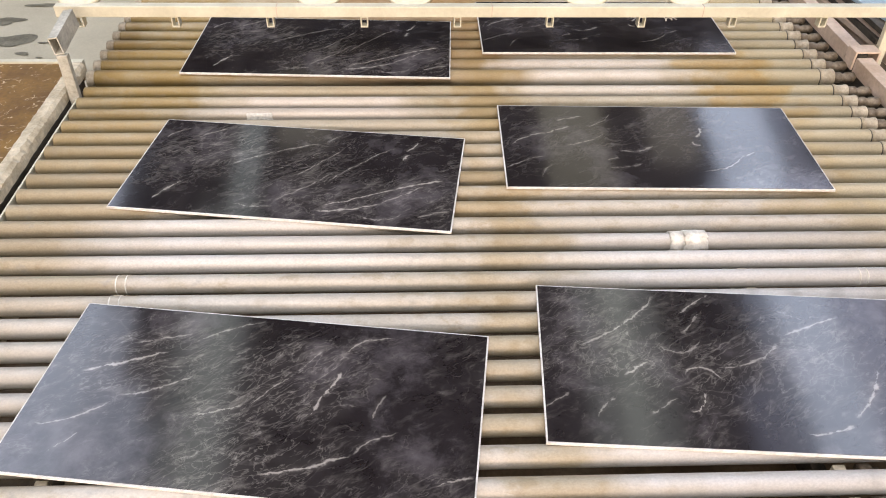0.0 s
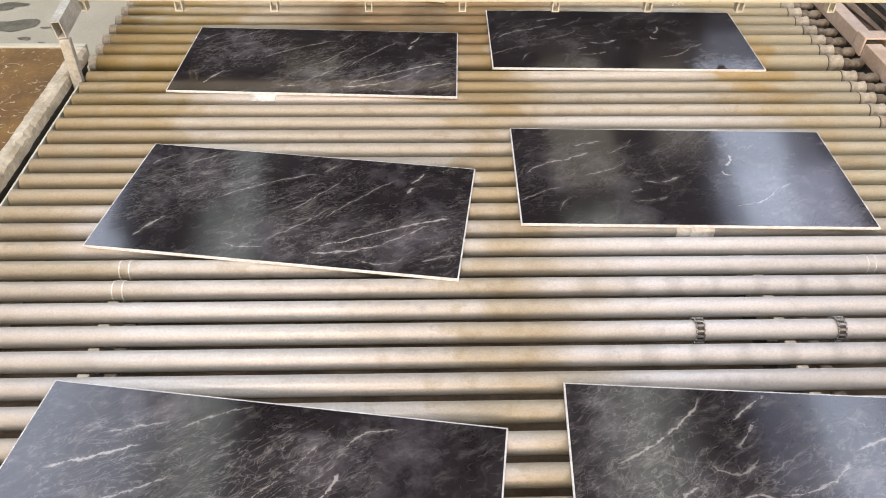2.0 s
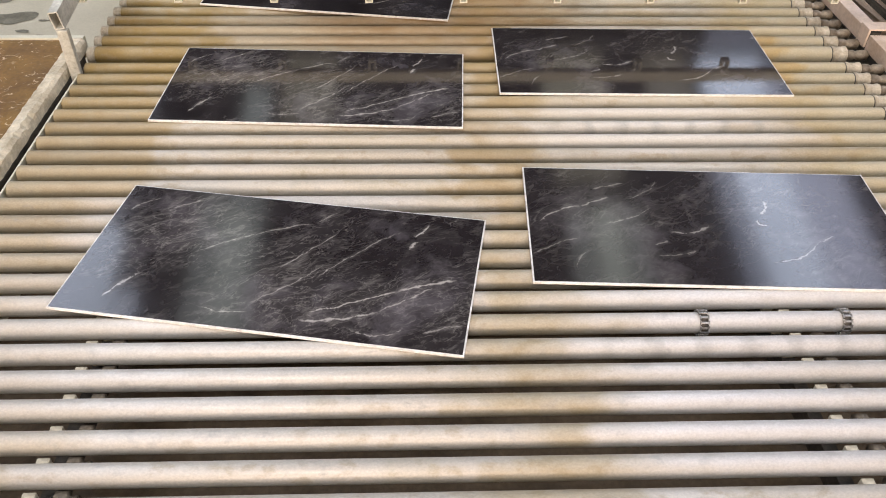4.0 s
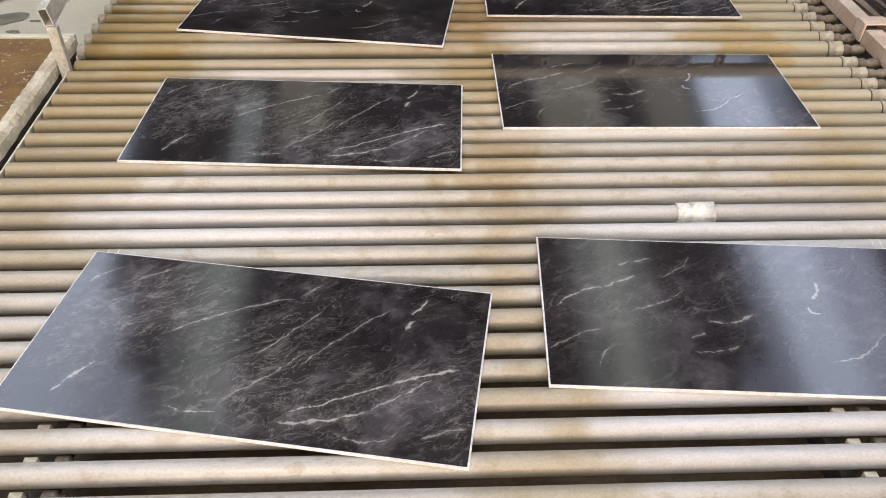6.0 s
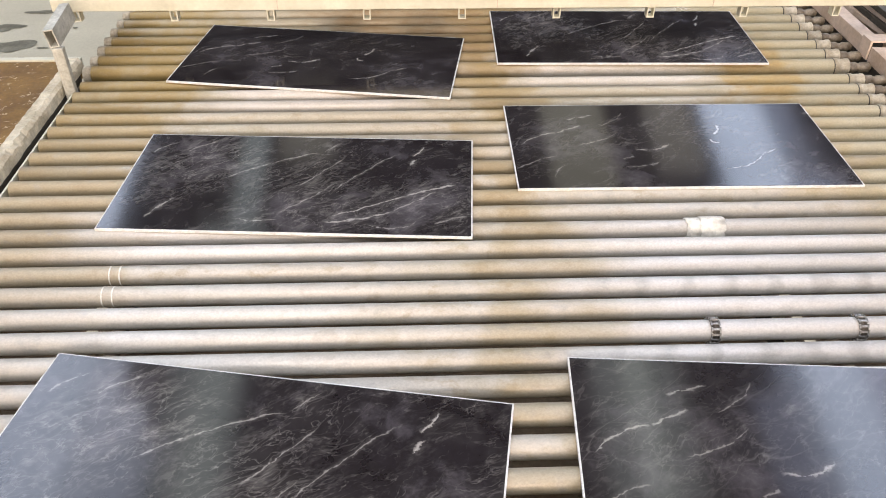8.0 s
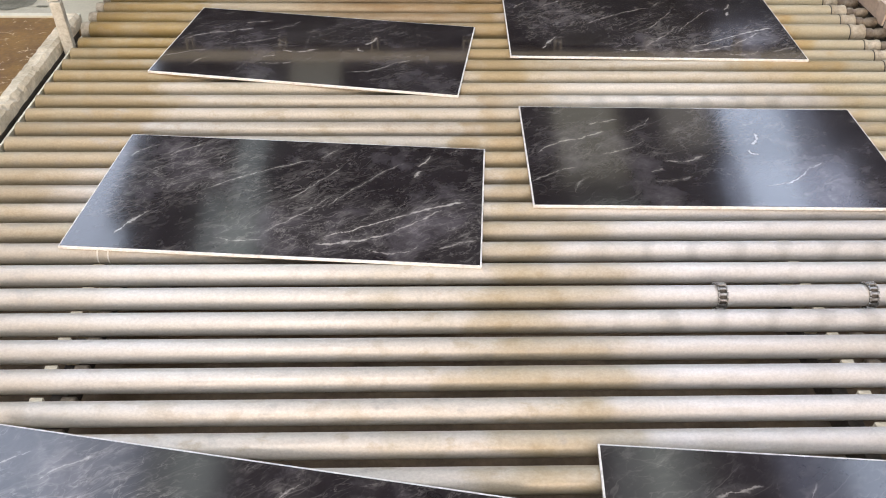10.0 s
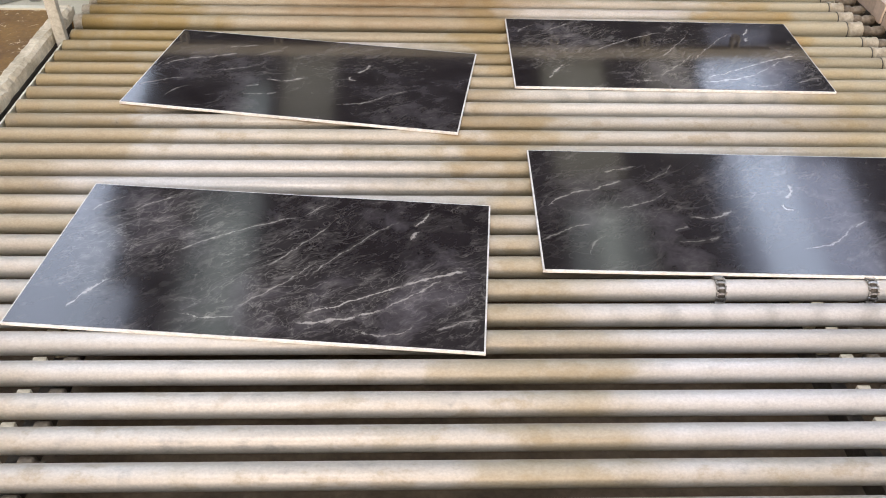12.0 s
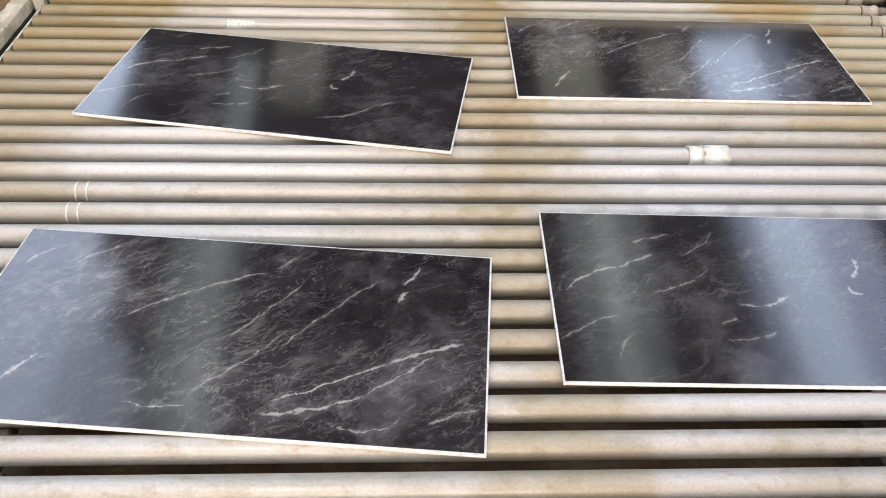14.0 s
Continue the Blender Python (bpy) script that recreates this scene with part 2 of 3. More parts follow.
    patch = node(nodes, "ShaderNodeTexNoise", Scale=4.2, Detail=4.0, Roughness=0.6)
    links.new(flat.outputs[0], patch.inputs["Vector"])
    dull = ramp(nodes, ((0.50, (0, 0, 0)), (0.66, (1, 1, 1))))
    links.new(patch.outputs[0], dull.inputs[0])
    base = mix(nodes, links, calc(nodes, links, "MULTIPLY", dull.outputs[0], 0.42), base, (0.40, 0.35, 0.24))
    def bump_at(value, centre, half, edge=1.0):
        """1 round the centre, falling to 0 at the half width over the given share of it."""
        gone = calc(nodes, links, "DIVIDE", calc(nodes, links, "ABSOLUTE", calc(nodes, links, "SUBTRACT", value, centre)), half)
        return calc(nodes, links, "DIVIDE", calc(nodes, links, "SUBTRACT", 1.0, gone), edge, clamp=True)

    # stretches of the line: x, half length, y, half width, strength, colour
    loose = calc(nodes, links, "MULTIPLY_ADD", calc(nodes, links, "SUBTRACT", broad.outputs[0], 0.5), 0.7, axis.outputs[0])
    for x, half_x, y, half_y, amount, color in (
            (0.12, 0.75, 3.75, 0.66, 0.75, (0.27, 0.16, 0.06)),
            (0.30, 0.17, 2.70, 0.90, 0.55, (0.34, 0.24, 0.11)),
            (0.30, 0.20, 1.20, 1.00, 0.55, (0.36, 0.29, 0.17)),
            (1.85, 0.34, 2.95, 1.30, 0.70, (0.56, 0.50, 0.36)),
            (1.46, 0.22, 3.15, 0.40, 0.75, (0.47, 0.31, 0.11)),
            (1.48, 0.22, 2.45, 0.32, 0.45, (0.48, 0.36, 0.18)),
            # pale stretch at y 2.05 also puts the skylights' sheen into the colour
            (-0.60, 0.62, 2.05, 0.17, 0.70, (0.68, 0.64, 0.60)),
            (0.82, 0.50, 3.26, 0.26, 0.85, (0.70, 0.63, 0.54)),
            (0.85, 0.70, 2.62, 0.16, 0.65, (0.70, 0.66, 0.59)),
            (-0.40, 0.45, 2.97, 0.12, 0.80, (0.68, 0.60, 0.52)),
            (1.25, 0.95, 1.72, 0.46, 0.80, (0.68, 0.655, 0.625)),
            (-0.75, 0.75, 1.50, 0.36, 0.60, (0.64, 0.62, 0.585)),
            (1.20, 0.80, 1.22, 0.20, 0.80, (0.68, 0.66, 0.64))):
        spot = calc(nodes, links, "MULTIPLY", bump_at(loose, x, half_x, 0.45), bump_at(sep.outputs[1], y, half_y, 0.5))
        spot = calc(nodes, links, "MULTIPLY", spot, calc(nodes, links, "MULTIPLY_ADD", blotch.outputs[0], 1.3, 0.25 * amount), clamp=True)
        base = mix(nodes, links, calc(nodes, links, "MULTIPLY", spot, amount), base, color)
    # rows of soft grey rings round three of the rollers
    wave = calc(nodes, links, "SINE", calc(nodes, links, "MULTIPLY_ADD", blotch.outputs[0], 5.0, calc(nodes, links, "MULTIPLY", axis.outputs[0], 47.0)))
    for y in (2.628, 1.776, 1.492):
        grey_ring = calc(nodes, links, "MULTIPLY", bump_at(sep.outputs[1], y, 0.05, 0.2), bump_at(axis.outputs[0], 0.98, 0.56, 0.3))
        grey_ring = calc(nodes, links, "MULTIPLY", grey_ring, calc(nodes, links, "MULTIPLY", calc(nodes, links, "SUBTRACT", wave, 0.1), 1.0, clamp=True))
        base = mix(nodes, links, calc(nodes, links, "MULTIPLY", grey_ring, 0.36), base, (0.25, 0.235, 0.20))
    own = nodes.new("ShaderNodeCombineColor")
    tone = calc(nodes, links, "MULTIPLY_ADD", info.outputs["Random"], 0.18, 0.87)
    for i in range(3):
        links.new(tone, own.inputs[i])
    base = mix(nodes, links, 1.0, base, own.outputs[0], "MULTIPLY")
    fine = ramp(nodes, ((0.3, (0.86, 0.86, 0.86)), (0.7, (1.06, 1.06, 1.06))))
    links.new(grain.outputs[0], fine.inputs[0])
    links.new(mix(nodes, links, 1.0, base, fine.outputs[0], "MULTIPLY"), b.inputs["Base Color"])
    polish = calc(nodes, links, "MULTIPLY_ADD", info.outputs["Random"], 0.14, 0.17)
    links.new(calc(nodes, links, "MULTIPLY_ADD", blotch.outputs[0], 0.36, polish), b.inputs["Roughness"])
    bp = node(nodes, "ShaderNodeBump", Strength=0.15, Distance=0.002)
    links.new(grain.outputs[0], bp.inputs["Height"])
    links.new(bp.outputs[0], b.inputs["Normal"])
    return m


def glaze_material(name, shift, flake, strokes, pale=1.0):
    """Polished near-black marble print with broken pale diagonal veins; flake: where its pale comma-shaped mark lies.
    strokes: x0, y0, x1, y1, bow, half width and paleness of the long veins."""
    m, nodes, links, b = material(name, 0.10, 0.0, spec=0.5)
    co = nodes.new("ShaderNodeTexCoord")
    off = nodes.new("ShaderNodeVectorMath")
    off.operation = "ADD"
    off.inputs[0].default_value = shift
    links.new(co.outputs["Object"], off.inputs[1])
    warp = node(nodes, "ShaderNodeTexNoise", Scale=3.5, Detail=4.0, Roughness=0.6)
    links.new(off.outputs[0], warp.inputs["Vector"])
    wv = nodes.new("ShaderNodeVectorMath")
    wv.operation = "MULTIPLY_ADD"
    links.new(warp.outputs["Color"], wv.inputs[0])
    wv.inputs[1].default_value = (0.10, 0.10, 0.0)
    links.new(off.outputs[0], wv.inputs[2])
    cloud = node(nodes, "ShaderNodeTexNoise", Scale=3.0, Detail=7.0, Roughness=0.68)
    links.new(wv.outputs[0], cloud.inputs["Vector"])
    cluster = node(nodes, "ShaderNodeTexNoise", Scale=2.4, Detail=3.0, Roughness=0.5)
    links.new(off.outputs[0], cluster.inputs["Vector"])
    # a dense bundle of long veins below the flake
    bundle = nodes.new("ShaderNodeMapping")
    bundle.vector_type = "TEXTURE"
    bundle.inputs["Location"].default_value = (flake[0] - 0.12, flake[1] - 0.24, 0.01)
    bundle.inputs["Rotation"].default_value = (0, 0, radians(24))
    bundle.inputs["Scale"].default_value = (0.36, 0.11, 0.2)
    links.new(co.outputs["Object"], bundle.inputs[0])
    near_bundle = nodes.new("ShaderNodeTexGradient")
    near_bundle.gradient_type = "SPHERICAL"
    links.new(bundle.outputs[0], near_bundle.inputs[0])
    # a broad pale bundle towards the other end
    second = nodes.new("ShaderNodeMapping")
    second.vector_type = "TEXTURE"
    second.inputs["Location"].default_value = (-0.36, 0.04, 0.01)
    second.inputs["Rotation"].default_value = (0, 0, radians(38))
    second.inputs["Scale"].default_value = (0.34, 0.20, 0.2)
    links.new(co.outputs["Object"], second.inputs[0])
    far_bundle = nodes.new("ShaderNodeTexGradient")
    far_bundle.gradient_type = "SPHERICAL"
    links.new(second.outputs[0], far_bundle.inputs[0])
    bundles = calc(nodes, links, "MAXIMUM", calc(nodes, links, "MULTIPLY", near_bundle.outputs["Fac"], pale), calc(nodes, links, "MULTIPLY", far_bundle.outputs["Fac"], pale))
    # and a thinner one across the middle
    third = nodes.new("ShaderNodeMapping")
    third.vector_type = "TEXTURE"
    third.inputs["Location"].default_value = (0.06, 0.02, 0.01)
    third.inputs["Rotation"].default_value = (0, 0, radians(42))
    third.inputs["Scale"].default_value = (0.36, 0.22, 0.2)
    links.new(co.outputs["Object"], third.inputs[0])
    middle_bundle = nodes.new("ShaderNodeTexGradient")
    middle_bundle.gradient_type = "SPHERICAL"
    links.new(third.outputs[0], middle_bundle.inputs[0])
    bundles = calc(nodes, links, "MAXIMUM", bundles, calc(nodes, links, "MULTIPLY", middle_bundle.outputs["Fac"], pale * 1.1))
    # the print's own long veins: ragged strokes that thin out and break up
    ragged = node(nodes, "ShaderNodeTexNoise", Scale=22.0, Detail=5.0, Roughness=0.68)
    links.new(off.outputs[0], ragged.inputs["Vector"])
    torn = nodes.new("ShaderNodeVectorMath")
    torn.operation = "MULTIPLY_ADD"
    links.new(ragged.outputs["Color"], torn.inputs[0])
    torn.inputs[1].default_value = (0.030, 0.030, 0.0)
    links.new(co.outputs["Object"], torn.inputs[2])
    crumble = node(nodes, "ShaderNodeTexNoise", Scale=46.0, Detail=3.0, Roughness=0.6)
    links.new(off.outputs[0], crumble.inputs["Vector"])
    swell = calc(nodes, links, "MAXIMUM", calc(nodes, links, "MULTIPLY_ADD", crumble.outputs[0], 6.5, -2.25), 0.05)
    total, halo = calc(nodes, links, "MULTIPLY", swell, 0.0), calc(nodes, links, "MULTIPLY", swell, 0.0)
    for x0, y0, x1, y1, bow, half, gain in strokes:
        place = nodes.new("ShaderNodeMapping")
        place.vector_type = "TEXTURE"
        place.inputs["Location"].default_value = (x0 + 0.015, y0 + 0.015, 0)
        place.inputs["Rotation"].default_value = (0, 0, math.atan2(y1 - y0, x1 - x0))
        place.inputs["Scale"].default_value = (math.hypot(x1 - x0, y1 - y0), 1, 1)
        links.new(torn.outputs[0], place.inputs[0])
        uv = nodes.new("ShaderNodeSeparateXYZ")
        links.new(place.outputs[0], uv.inputs[0])
        arch = calc(nodes, links, "MULTIPLY", uv.outputs[0], calc(nodes, links, "SUBTRACT", 1.0, uv.outputs[0]))
        away = calc(nodes, links, "ABSOLUTE", calc(nodes, links, "MULTIPLY_ADD", arch, -4 * bow, uv.outputs[1]))
        ends = calc(nodes, links, "MULTIPLY", arch, 9.0 * gain, clamp=True)
        core = calc(nodes, links, "SUBTRACT", 1.25, calc(nodes, links, "DIVIDE", away, calc(nodes, links, "MULTIPLY", swell, half * 1.5)), clamp=True)
        total = calc(nodes, links, "MAXIMUM", total, calc(nodes, links, "MULTIPLY", core, calc(nodes, links, "MINIMUM", ends, gain)))
        glow = calc(nodes, links, "SUBTRACT", 1.0, calc(nodes, links, "DIVIDE", away, half * 9), clamp=True)
        halo = calc(nodes, links, "MAXIMUM", halo, calc(nodes, links, "MULTIPLY", glow, ends))
    total = calc(nodes, links, "MULTIPLY_ADD", calc(nodes, links, "MULTIPLY", halo, crumble.outputs[0]), 0.16, total, clamp=True)
    for angle, scale, width, gain, stretch, low in ((36, 3.6, 0.0046, 0.95, 0.18, 0.465), (44, 7.0, 0.0062, 0.75, 0.22, 0.475), (30, 15.0, 0.010, 0.45, 0.30, 0.485), (70, 18.0, 0.009, 0.45, 0.6, 0.50), (40, 27.0, 0.016, 0.55, 0.42, 0.48)):
        rot = nodes.new("ShaderNodeMapping")
        rot.inputs["Rotation"].default_value = (0, 0, radians(-angle))
        links.new(wv.outputs[0], rot.inputs[0])
        mp = nodes.new("ShaderNodeMapping")
        mp.inputs["Scale"].default_value = (stretch, 1.0, 1.0)
        links.new(rot.outputs[0], mp.inputs[0])
        n = node(nodes, "ShaderNodeTexNoise", Scale=scale, Detail=5.0, Roughness=0.52, Distortion=0.0)
        links.new(mp.outputs[0], n.inputs["Vector"])
        ridge = calc(nodes, links, "ABSOLUTE", calc(nodes, links, "SUBTRACT", n.outputs[0], 0.5))
        line = calc(nodes, links, "SUBTRACT", 1.0, calc(nodes, links, "DIVIDE", ridge, width), clamp=True)
        mask = node(nodes, "ShaderNodeTexNoise", Scale=scale * 1.3, Detail=3.0)
        links.new(off.outputs[0], mask.inputs["Vector"])
        gate = nodes.new("ShaderNodeMapRange")
        gate.inputs[1].default_value, gate.inputs[2].default_value = low, low + 0.16
        links.new(calc(nodes, links, "MULTIPLY_ADD", cluster.outputs[0], 0.5, calc(nodes, links, "MULTIPLY_ADD", mask.outputs[0], 0.5, calc(nodes, links, "MULTIPLY", bundles, 0.22))), gate.inputs[0])
        v = calc(nodes, links, "MULTIPLY", calc(nodes, links, "MULTIPLY", line, gate.outputs[0]), gain * (0.18 if scale < 10 else 0.14 + 0.42 * pale))
        total = calc(nodes, links, "ADD", total, v, clamp=True)
    # a fine crackle inside the vein clusters
    stretch_map = nodes.new("ShaderNodeMapping")
    stretch_map.inputs["Rotation"].default_value = (0, 0, radians(-40))
    stretch_map.inputs["Scale"].default_value = (0.30, 1.0, 1.0)
    jitter = node(nodes, "ShaderNodeTexNoise", Scale=14.0, Detail=4.0)
    links.new(off.outputs[0], jitter.inputs["Vector"])
    jv = nodes.new("ShaderNodeVectorMath")
    jv.operation = "MULTIPLY_ADD"
    links.new(jitter.outputs["Color"], jv.inputs[0])
    jv.inputs[1].default_value = (0.07, 0.07, 0.0)
    links.new(wv.outputs[0], jv.inputs[2])
    links.new(jv.outputs[0], stretch_map.inputs[0])
    cells = nodes.new("ShaderNodeTexVoronoi")
    cells.feature = "DISTANCE_TO_EDGE"
    cells.voronoi_dimensions = "2D"
    cells.inputs["Scale"].default_value = 13.0
    links.new(stretch_map.outputs[0], cells.inputs["Vector"])
    edge = calc(nodes, links, "SUBTRACT", 1.0, calc(nodes, links, "DIVIDE", cells.outputs["Distance"], 0.035), clamp=True)
    dense = nodes.new("ShaderNodeMapRange")
    dense.inputs[1].default_value, dense.inputs[2].default_value = 0.46, 0.64
    links.new(calc(nodes, links, "MULTIPLY_ADD", jitter.outputs[0], 0.45, calc(nodes, links, "MULTIPLY_ADD", cluster.outputs[0], 0.55, calc(nodes, links, "MULTIPLY", bundles, 0.14))), dense.inputs[0])
    total = calc(nodes, links, "ADD", total, calc(nodes, links, "MULTIPLY", calc(nodes, links, "MULTIPLY", edge, dense.outputs[0]), 0.10), clamp=True)
    total = calc(nodes, links, "ADD", total, calc(nodes, links, "MULTIPLY", dense.outputs[0], 0.02 + 0.03 * pale), clamp=True)
    # pale flecks in the same clusters
    turn = nodes.new("ShaderNodeMapping")
    turn.inputs["Rotation"].default_value = (0, 0, radians(-36))
    links.new(wv.outputs[0], turn.inputs[0])
    drawn = nodes.new("ShaderNodeMapping")
    drawn.inputs["Scale"].default_value = (0.42, 1.0, 1.0)
    links.new(turn.outputs[0], drawn.inputs[0])
    fleck = node(nodes, "ShaderNodeTexNoise", Scale=30.0, Detail=6.0, Roughness=0.66)
    links.new(drawn.outputs[0], fleck.inputs["Vector"])
    flecks = calc(nodes, links, "MULTIPLY", calc(nodes, links, "SUBTRACT", fleck.outputs[0], 0.54), 6.0, clamp=True)
    total = calc(nodes, links, "MULTIPLY_ADD", calc(nodes, links, "MULTIPLY", flecks, calc(nodes, links, "MAXIMUM", calc(nodes, links, "MULTIPLY_ADD", dense.outputs[0], 0.85, 0.22), halo)), 0.12 + 0.20 * pale, total, clamp=True)
    body = ramp(nodes, ((0.36, (0.0125, 0.0098, 0.0108)), (0.53, (0.021, 0.0175, 0.0190)), (0.70, (0.060 + 0.045 * pale, 0.053 + 0.041 * pale, 0.056 + 0.045 * pale))))
    links.new(cloud.outputs[0], body.inputs[0])
    links.new(mix(nodes, links, calc(nodes, links, "MULTIPLY", total, 0.65 + 0.3 * pale), body.outputs[0], (0.40, 0.37, 0.335)), b.inputs["Base Color"])
    fine = node(nodes, "ShaderNodeTexNoise", Scale=120.0, Detail=2.0)
    links.new(co.outputs["Object"], fine.inputs["Vector"])
    links.new(calc(nodes, links, "MULTIPLY_ADD", fine.outputs[0], 0.04, 0.082), b.inputs["Roughness"])
    return m


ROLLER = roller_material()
VEINS_A = (
    (0.425, 0.24, 0.389, 0.17, 0.0, 0.0024, 1.0),
    (0.403, 0.155, 0.375, 0.11, 0.0, 0.0028, 0.9),
    (-0.276, -0.007, 0.058, 0.19, 0.019, 0.0014, 0.6),
    (0.058, 0.19, 0.127, 0.269, 0.0, 0.0011, 0.45),
    (0.01, -0.035, 0.143, 0.155, 0.002, 0.0013, 0.55),
    (0.127, -0.059, 0.329, 0.184, 0.01, 0.0013, 0.55),
    (-0.045, -0.195, 0.141, 0.007, -0.011, 0.0012, 0.5),
    (0.131, -0.206, 0.378, -0.077, -0.003, 0.002, 1.0),
    (0.378, -0.077, 0.543, -0.007, 0.005, 0.0026, 1.0),
    (0.118, -0.235, 0.336, -0.165, -0.015, 0.0026, 0.95),
    (0.336, -0.165, 0.479, -0.045, -0.004, 0.0014, 0.7),
    (0.266, -0.245, 0.419, -0.216, -0.032, 0.0015, 0.6),
    (-0.171, -0.224, -0.031, -0.225, -0.012, 0.0018, 0.65),
    (-0.463, -0.23, -0.399, -0.115, 0.006, 0.0022, 0.85),
    (-0.559, 0.164, -0.481, 0.247, 0.006, 0.0013, 0.55),
    (-0.438, 0.17, -0.339, 0.251, 0.009, 0.0013, 0.5),
    (0.471, -0.231, 0.586, -0.182, 0.001, 0.0014, 0.5))
VEINS_B = (
    (-0.566, -0.01, -0.415, 0.077, 0.018, 0.002, 0.8),
    (-0.415, 0.077, -0.318, 0.135, -0.001, 0.0018, 0.7),
    (-0.369, 0.172, -0.258, 0.211, 0.0, 0.002, 0.65),
    (-0.35, -0.012, -0.182, 0.077, -0.012, 0.0014, 0.55),
    (-0.592, -0.172, -0.442, -0.09, 0.008, 0.0014, 0.5),
    (-0.143, -0.049, -0.008, -0.011, -0.019, 0.0021, 0.75),
    (0.208, 0.128, 0.175, 0.052, 0.007, 0.0026, 1.0),
    (0.162, 0.031, 0.184, -0.007, -0.02, 0.0024, 0.95),
    (0.148, -0.185, 0.324, -0.084, -0.025, 0.0015, 0.6),
    (0.324, -0.084, 0.388, -0.048, 0.0, 0.0014, 0.5),
    (-0.203, -0.163, -0.071, -0.137, -0.009, 0.0018, 0.55),
    (-0.462, -0.232, -0.408, -0.142, 0.013, 0.0013, 0.4),
    (-0.254, 0.122, -0.142, 0.231, -0.015, 0.0016, 0.45),
    (-0.2, -0.119, -0.163, -0.09, 0.0, 0.0018, 0.5))
VEINS_C = (
    (-0.507, 0.033, -0.291, 0.133, -0.001, 0.0022, 0.9),
    (-0.397, 0.154, -0.249, 0.2, 0.001, 0.0014, 0.55),
    (-0.238, 0.17, -0.055, 0.278, 0.01, 0.0014, 0.5),
    (-0.368, -0.031, -0.195, 0.056, -0.015, 0.0016, 0.65),
    (-0.541, -0.151, -0.375, -0.051, -0.015, 0.0016, 0.7),
    (-0.472, -0.227, -0.416, -0.16, 0.0, 0.0014, 0.6),
    (-0.153, -0.071, -0.031, -0.027, -0.008, 0.002, 0.6),
    (-0.015, -0.029, 0.078, 0.083, 0.006, 0.0013, 0.55),
    (0.205, 0.114, 0.169, 0.026, 0.007, 0.0024, 1.0),
    (0.169, 0.026, 0.154, -0.042, 0.002, 0.0029, 0.9),
    (0.19, 0.146, 0.333, 0.254, 0.034, 0.0013, 0.55),
    (0.089, 0.103, 0.134, 0.182, 0.0, 0.0013, 0.5),
    (0.059, -0.233, 0.28, -0.151, -0.011, 0.0022, 0.75),
    (0.28, -0.151, 0.388, -0.068, 0.009, 0.0013, 0.5),
    (0.498, -0.211, 0.592, -0.182, 0.0, 0.0018, 0.65),
    (0.318, -0.042, 0.337, 0.045, 0.009, 0.0016, 0.5))
VEINS_D = (
    (-0.487, 0.045, -0.243, 0.265, -0.021, 0.0016, 0.65),
    (-0.372, -0.061, -0.302, -0.005, 0.0, 0.0018, 0.7),
    (-0.316, -0.194, -0.239, -0.133, 0.0, 0.0013, 0.5),
    (-0.178, 0.195, -0.072, 0.283, 0.002, 0.0018, 0.7),
    (-0.181, 0.108, -0.108, 0.211, 0.0, 0.0016, 0.55),
    (-0.21, -0.179, -0.158, -0.109, -0.012, 0.0022, 0.85),
    (-0.204, -0.045, -0.103, -0.066, 0.035, 0.002, 0.7),
    (-0.107, -0.015, 0.085, 0.087, -0.027, 0.0016, 0.65),
    (0.109, 0.113, 0.296, 0.21, 0.003, 0.0019, 0.65),
    (-0.597, -0.182, -0.526, -0.13, 0.0, 0.0014, 0.5),
    (-0.458, -0.207, -0.403, -0.14, 0.011, 0.0014, 0.5),
    (0.075, -0.236, 0.211, -0.198, -0.01, 0.0022, 0.75),
    (0.218, -0.177, 0.347, 0.011, -0.014, 0.0022, 0.75),
    (-0.26, 0.058, -0.134, 0.085, -0.036, 0.0022, 0.45))
GLAZES = {
    "A": glaze_material("black_marble_glaze", (0.0, 0.0, 0.0), (0.43, 0.13), VEINS_A, 0.8),
    "B": glaze_material("black_marble_glaze_other_print", (3.7, 8.4, 0.0), (0.15, 0.10), VEINS_B, 0.30),
    "C": glaze_material("black_marble_glaze_third_print", (6.1, 2.3, 0.0), (0.18, 0.03), VEINS_C, 0.85),
    "D": glaze_material("black_marble_glaze_fourth_print", (1.9, 5.2, 0.0), (-0.18, -0.14), VEINS_D, 0.75),
}
ROLLER_END = weathered("dusty_roller_end", (0.33, 0.27, 0.18), (0.54, 0.47, 0.35), 14, 0.7, bump=0.5)
BISCUIT = weathered("white_tile_body", (0.72, 0.69, 0.64), (0.84, 0.82, 0.78), 8, 0.6, bump=0.1)
CREAM = weathered("cream_paint", (0.56, 0.53, 0.40), (0.71, 0.675, 0.53), 4, 0.5, bump=0.1, grain=0.08)
CHALK = weathered("chalky_grey_paint", (0.40, 0.385, 0.32), (0.60, 0.58, 0.50), 9, 0.7, bump=0.3)
BOARD = weathered("dusty_insulation_board", (0.46, 0.39, 0.27), (0.74, 0.66, 0.50), 9, 0.9, bump=0.9, fine=35)
CONCRETE = weathered("damp_concrete", (0.46, 0.41, 0.30), (0.58, 0.52, 0.385), 1.2, 0.75, bump=0.06, grain=0.1)
RUST = weathered("brown_hardboard", (0.15, 0.070, 0.008), (0.26, 0.135, 0.020), 5, 0.55, bump=0.3)


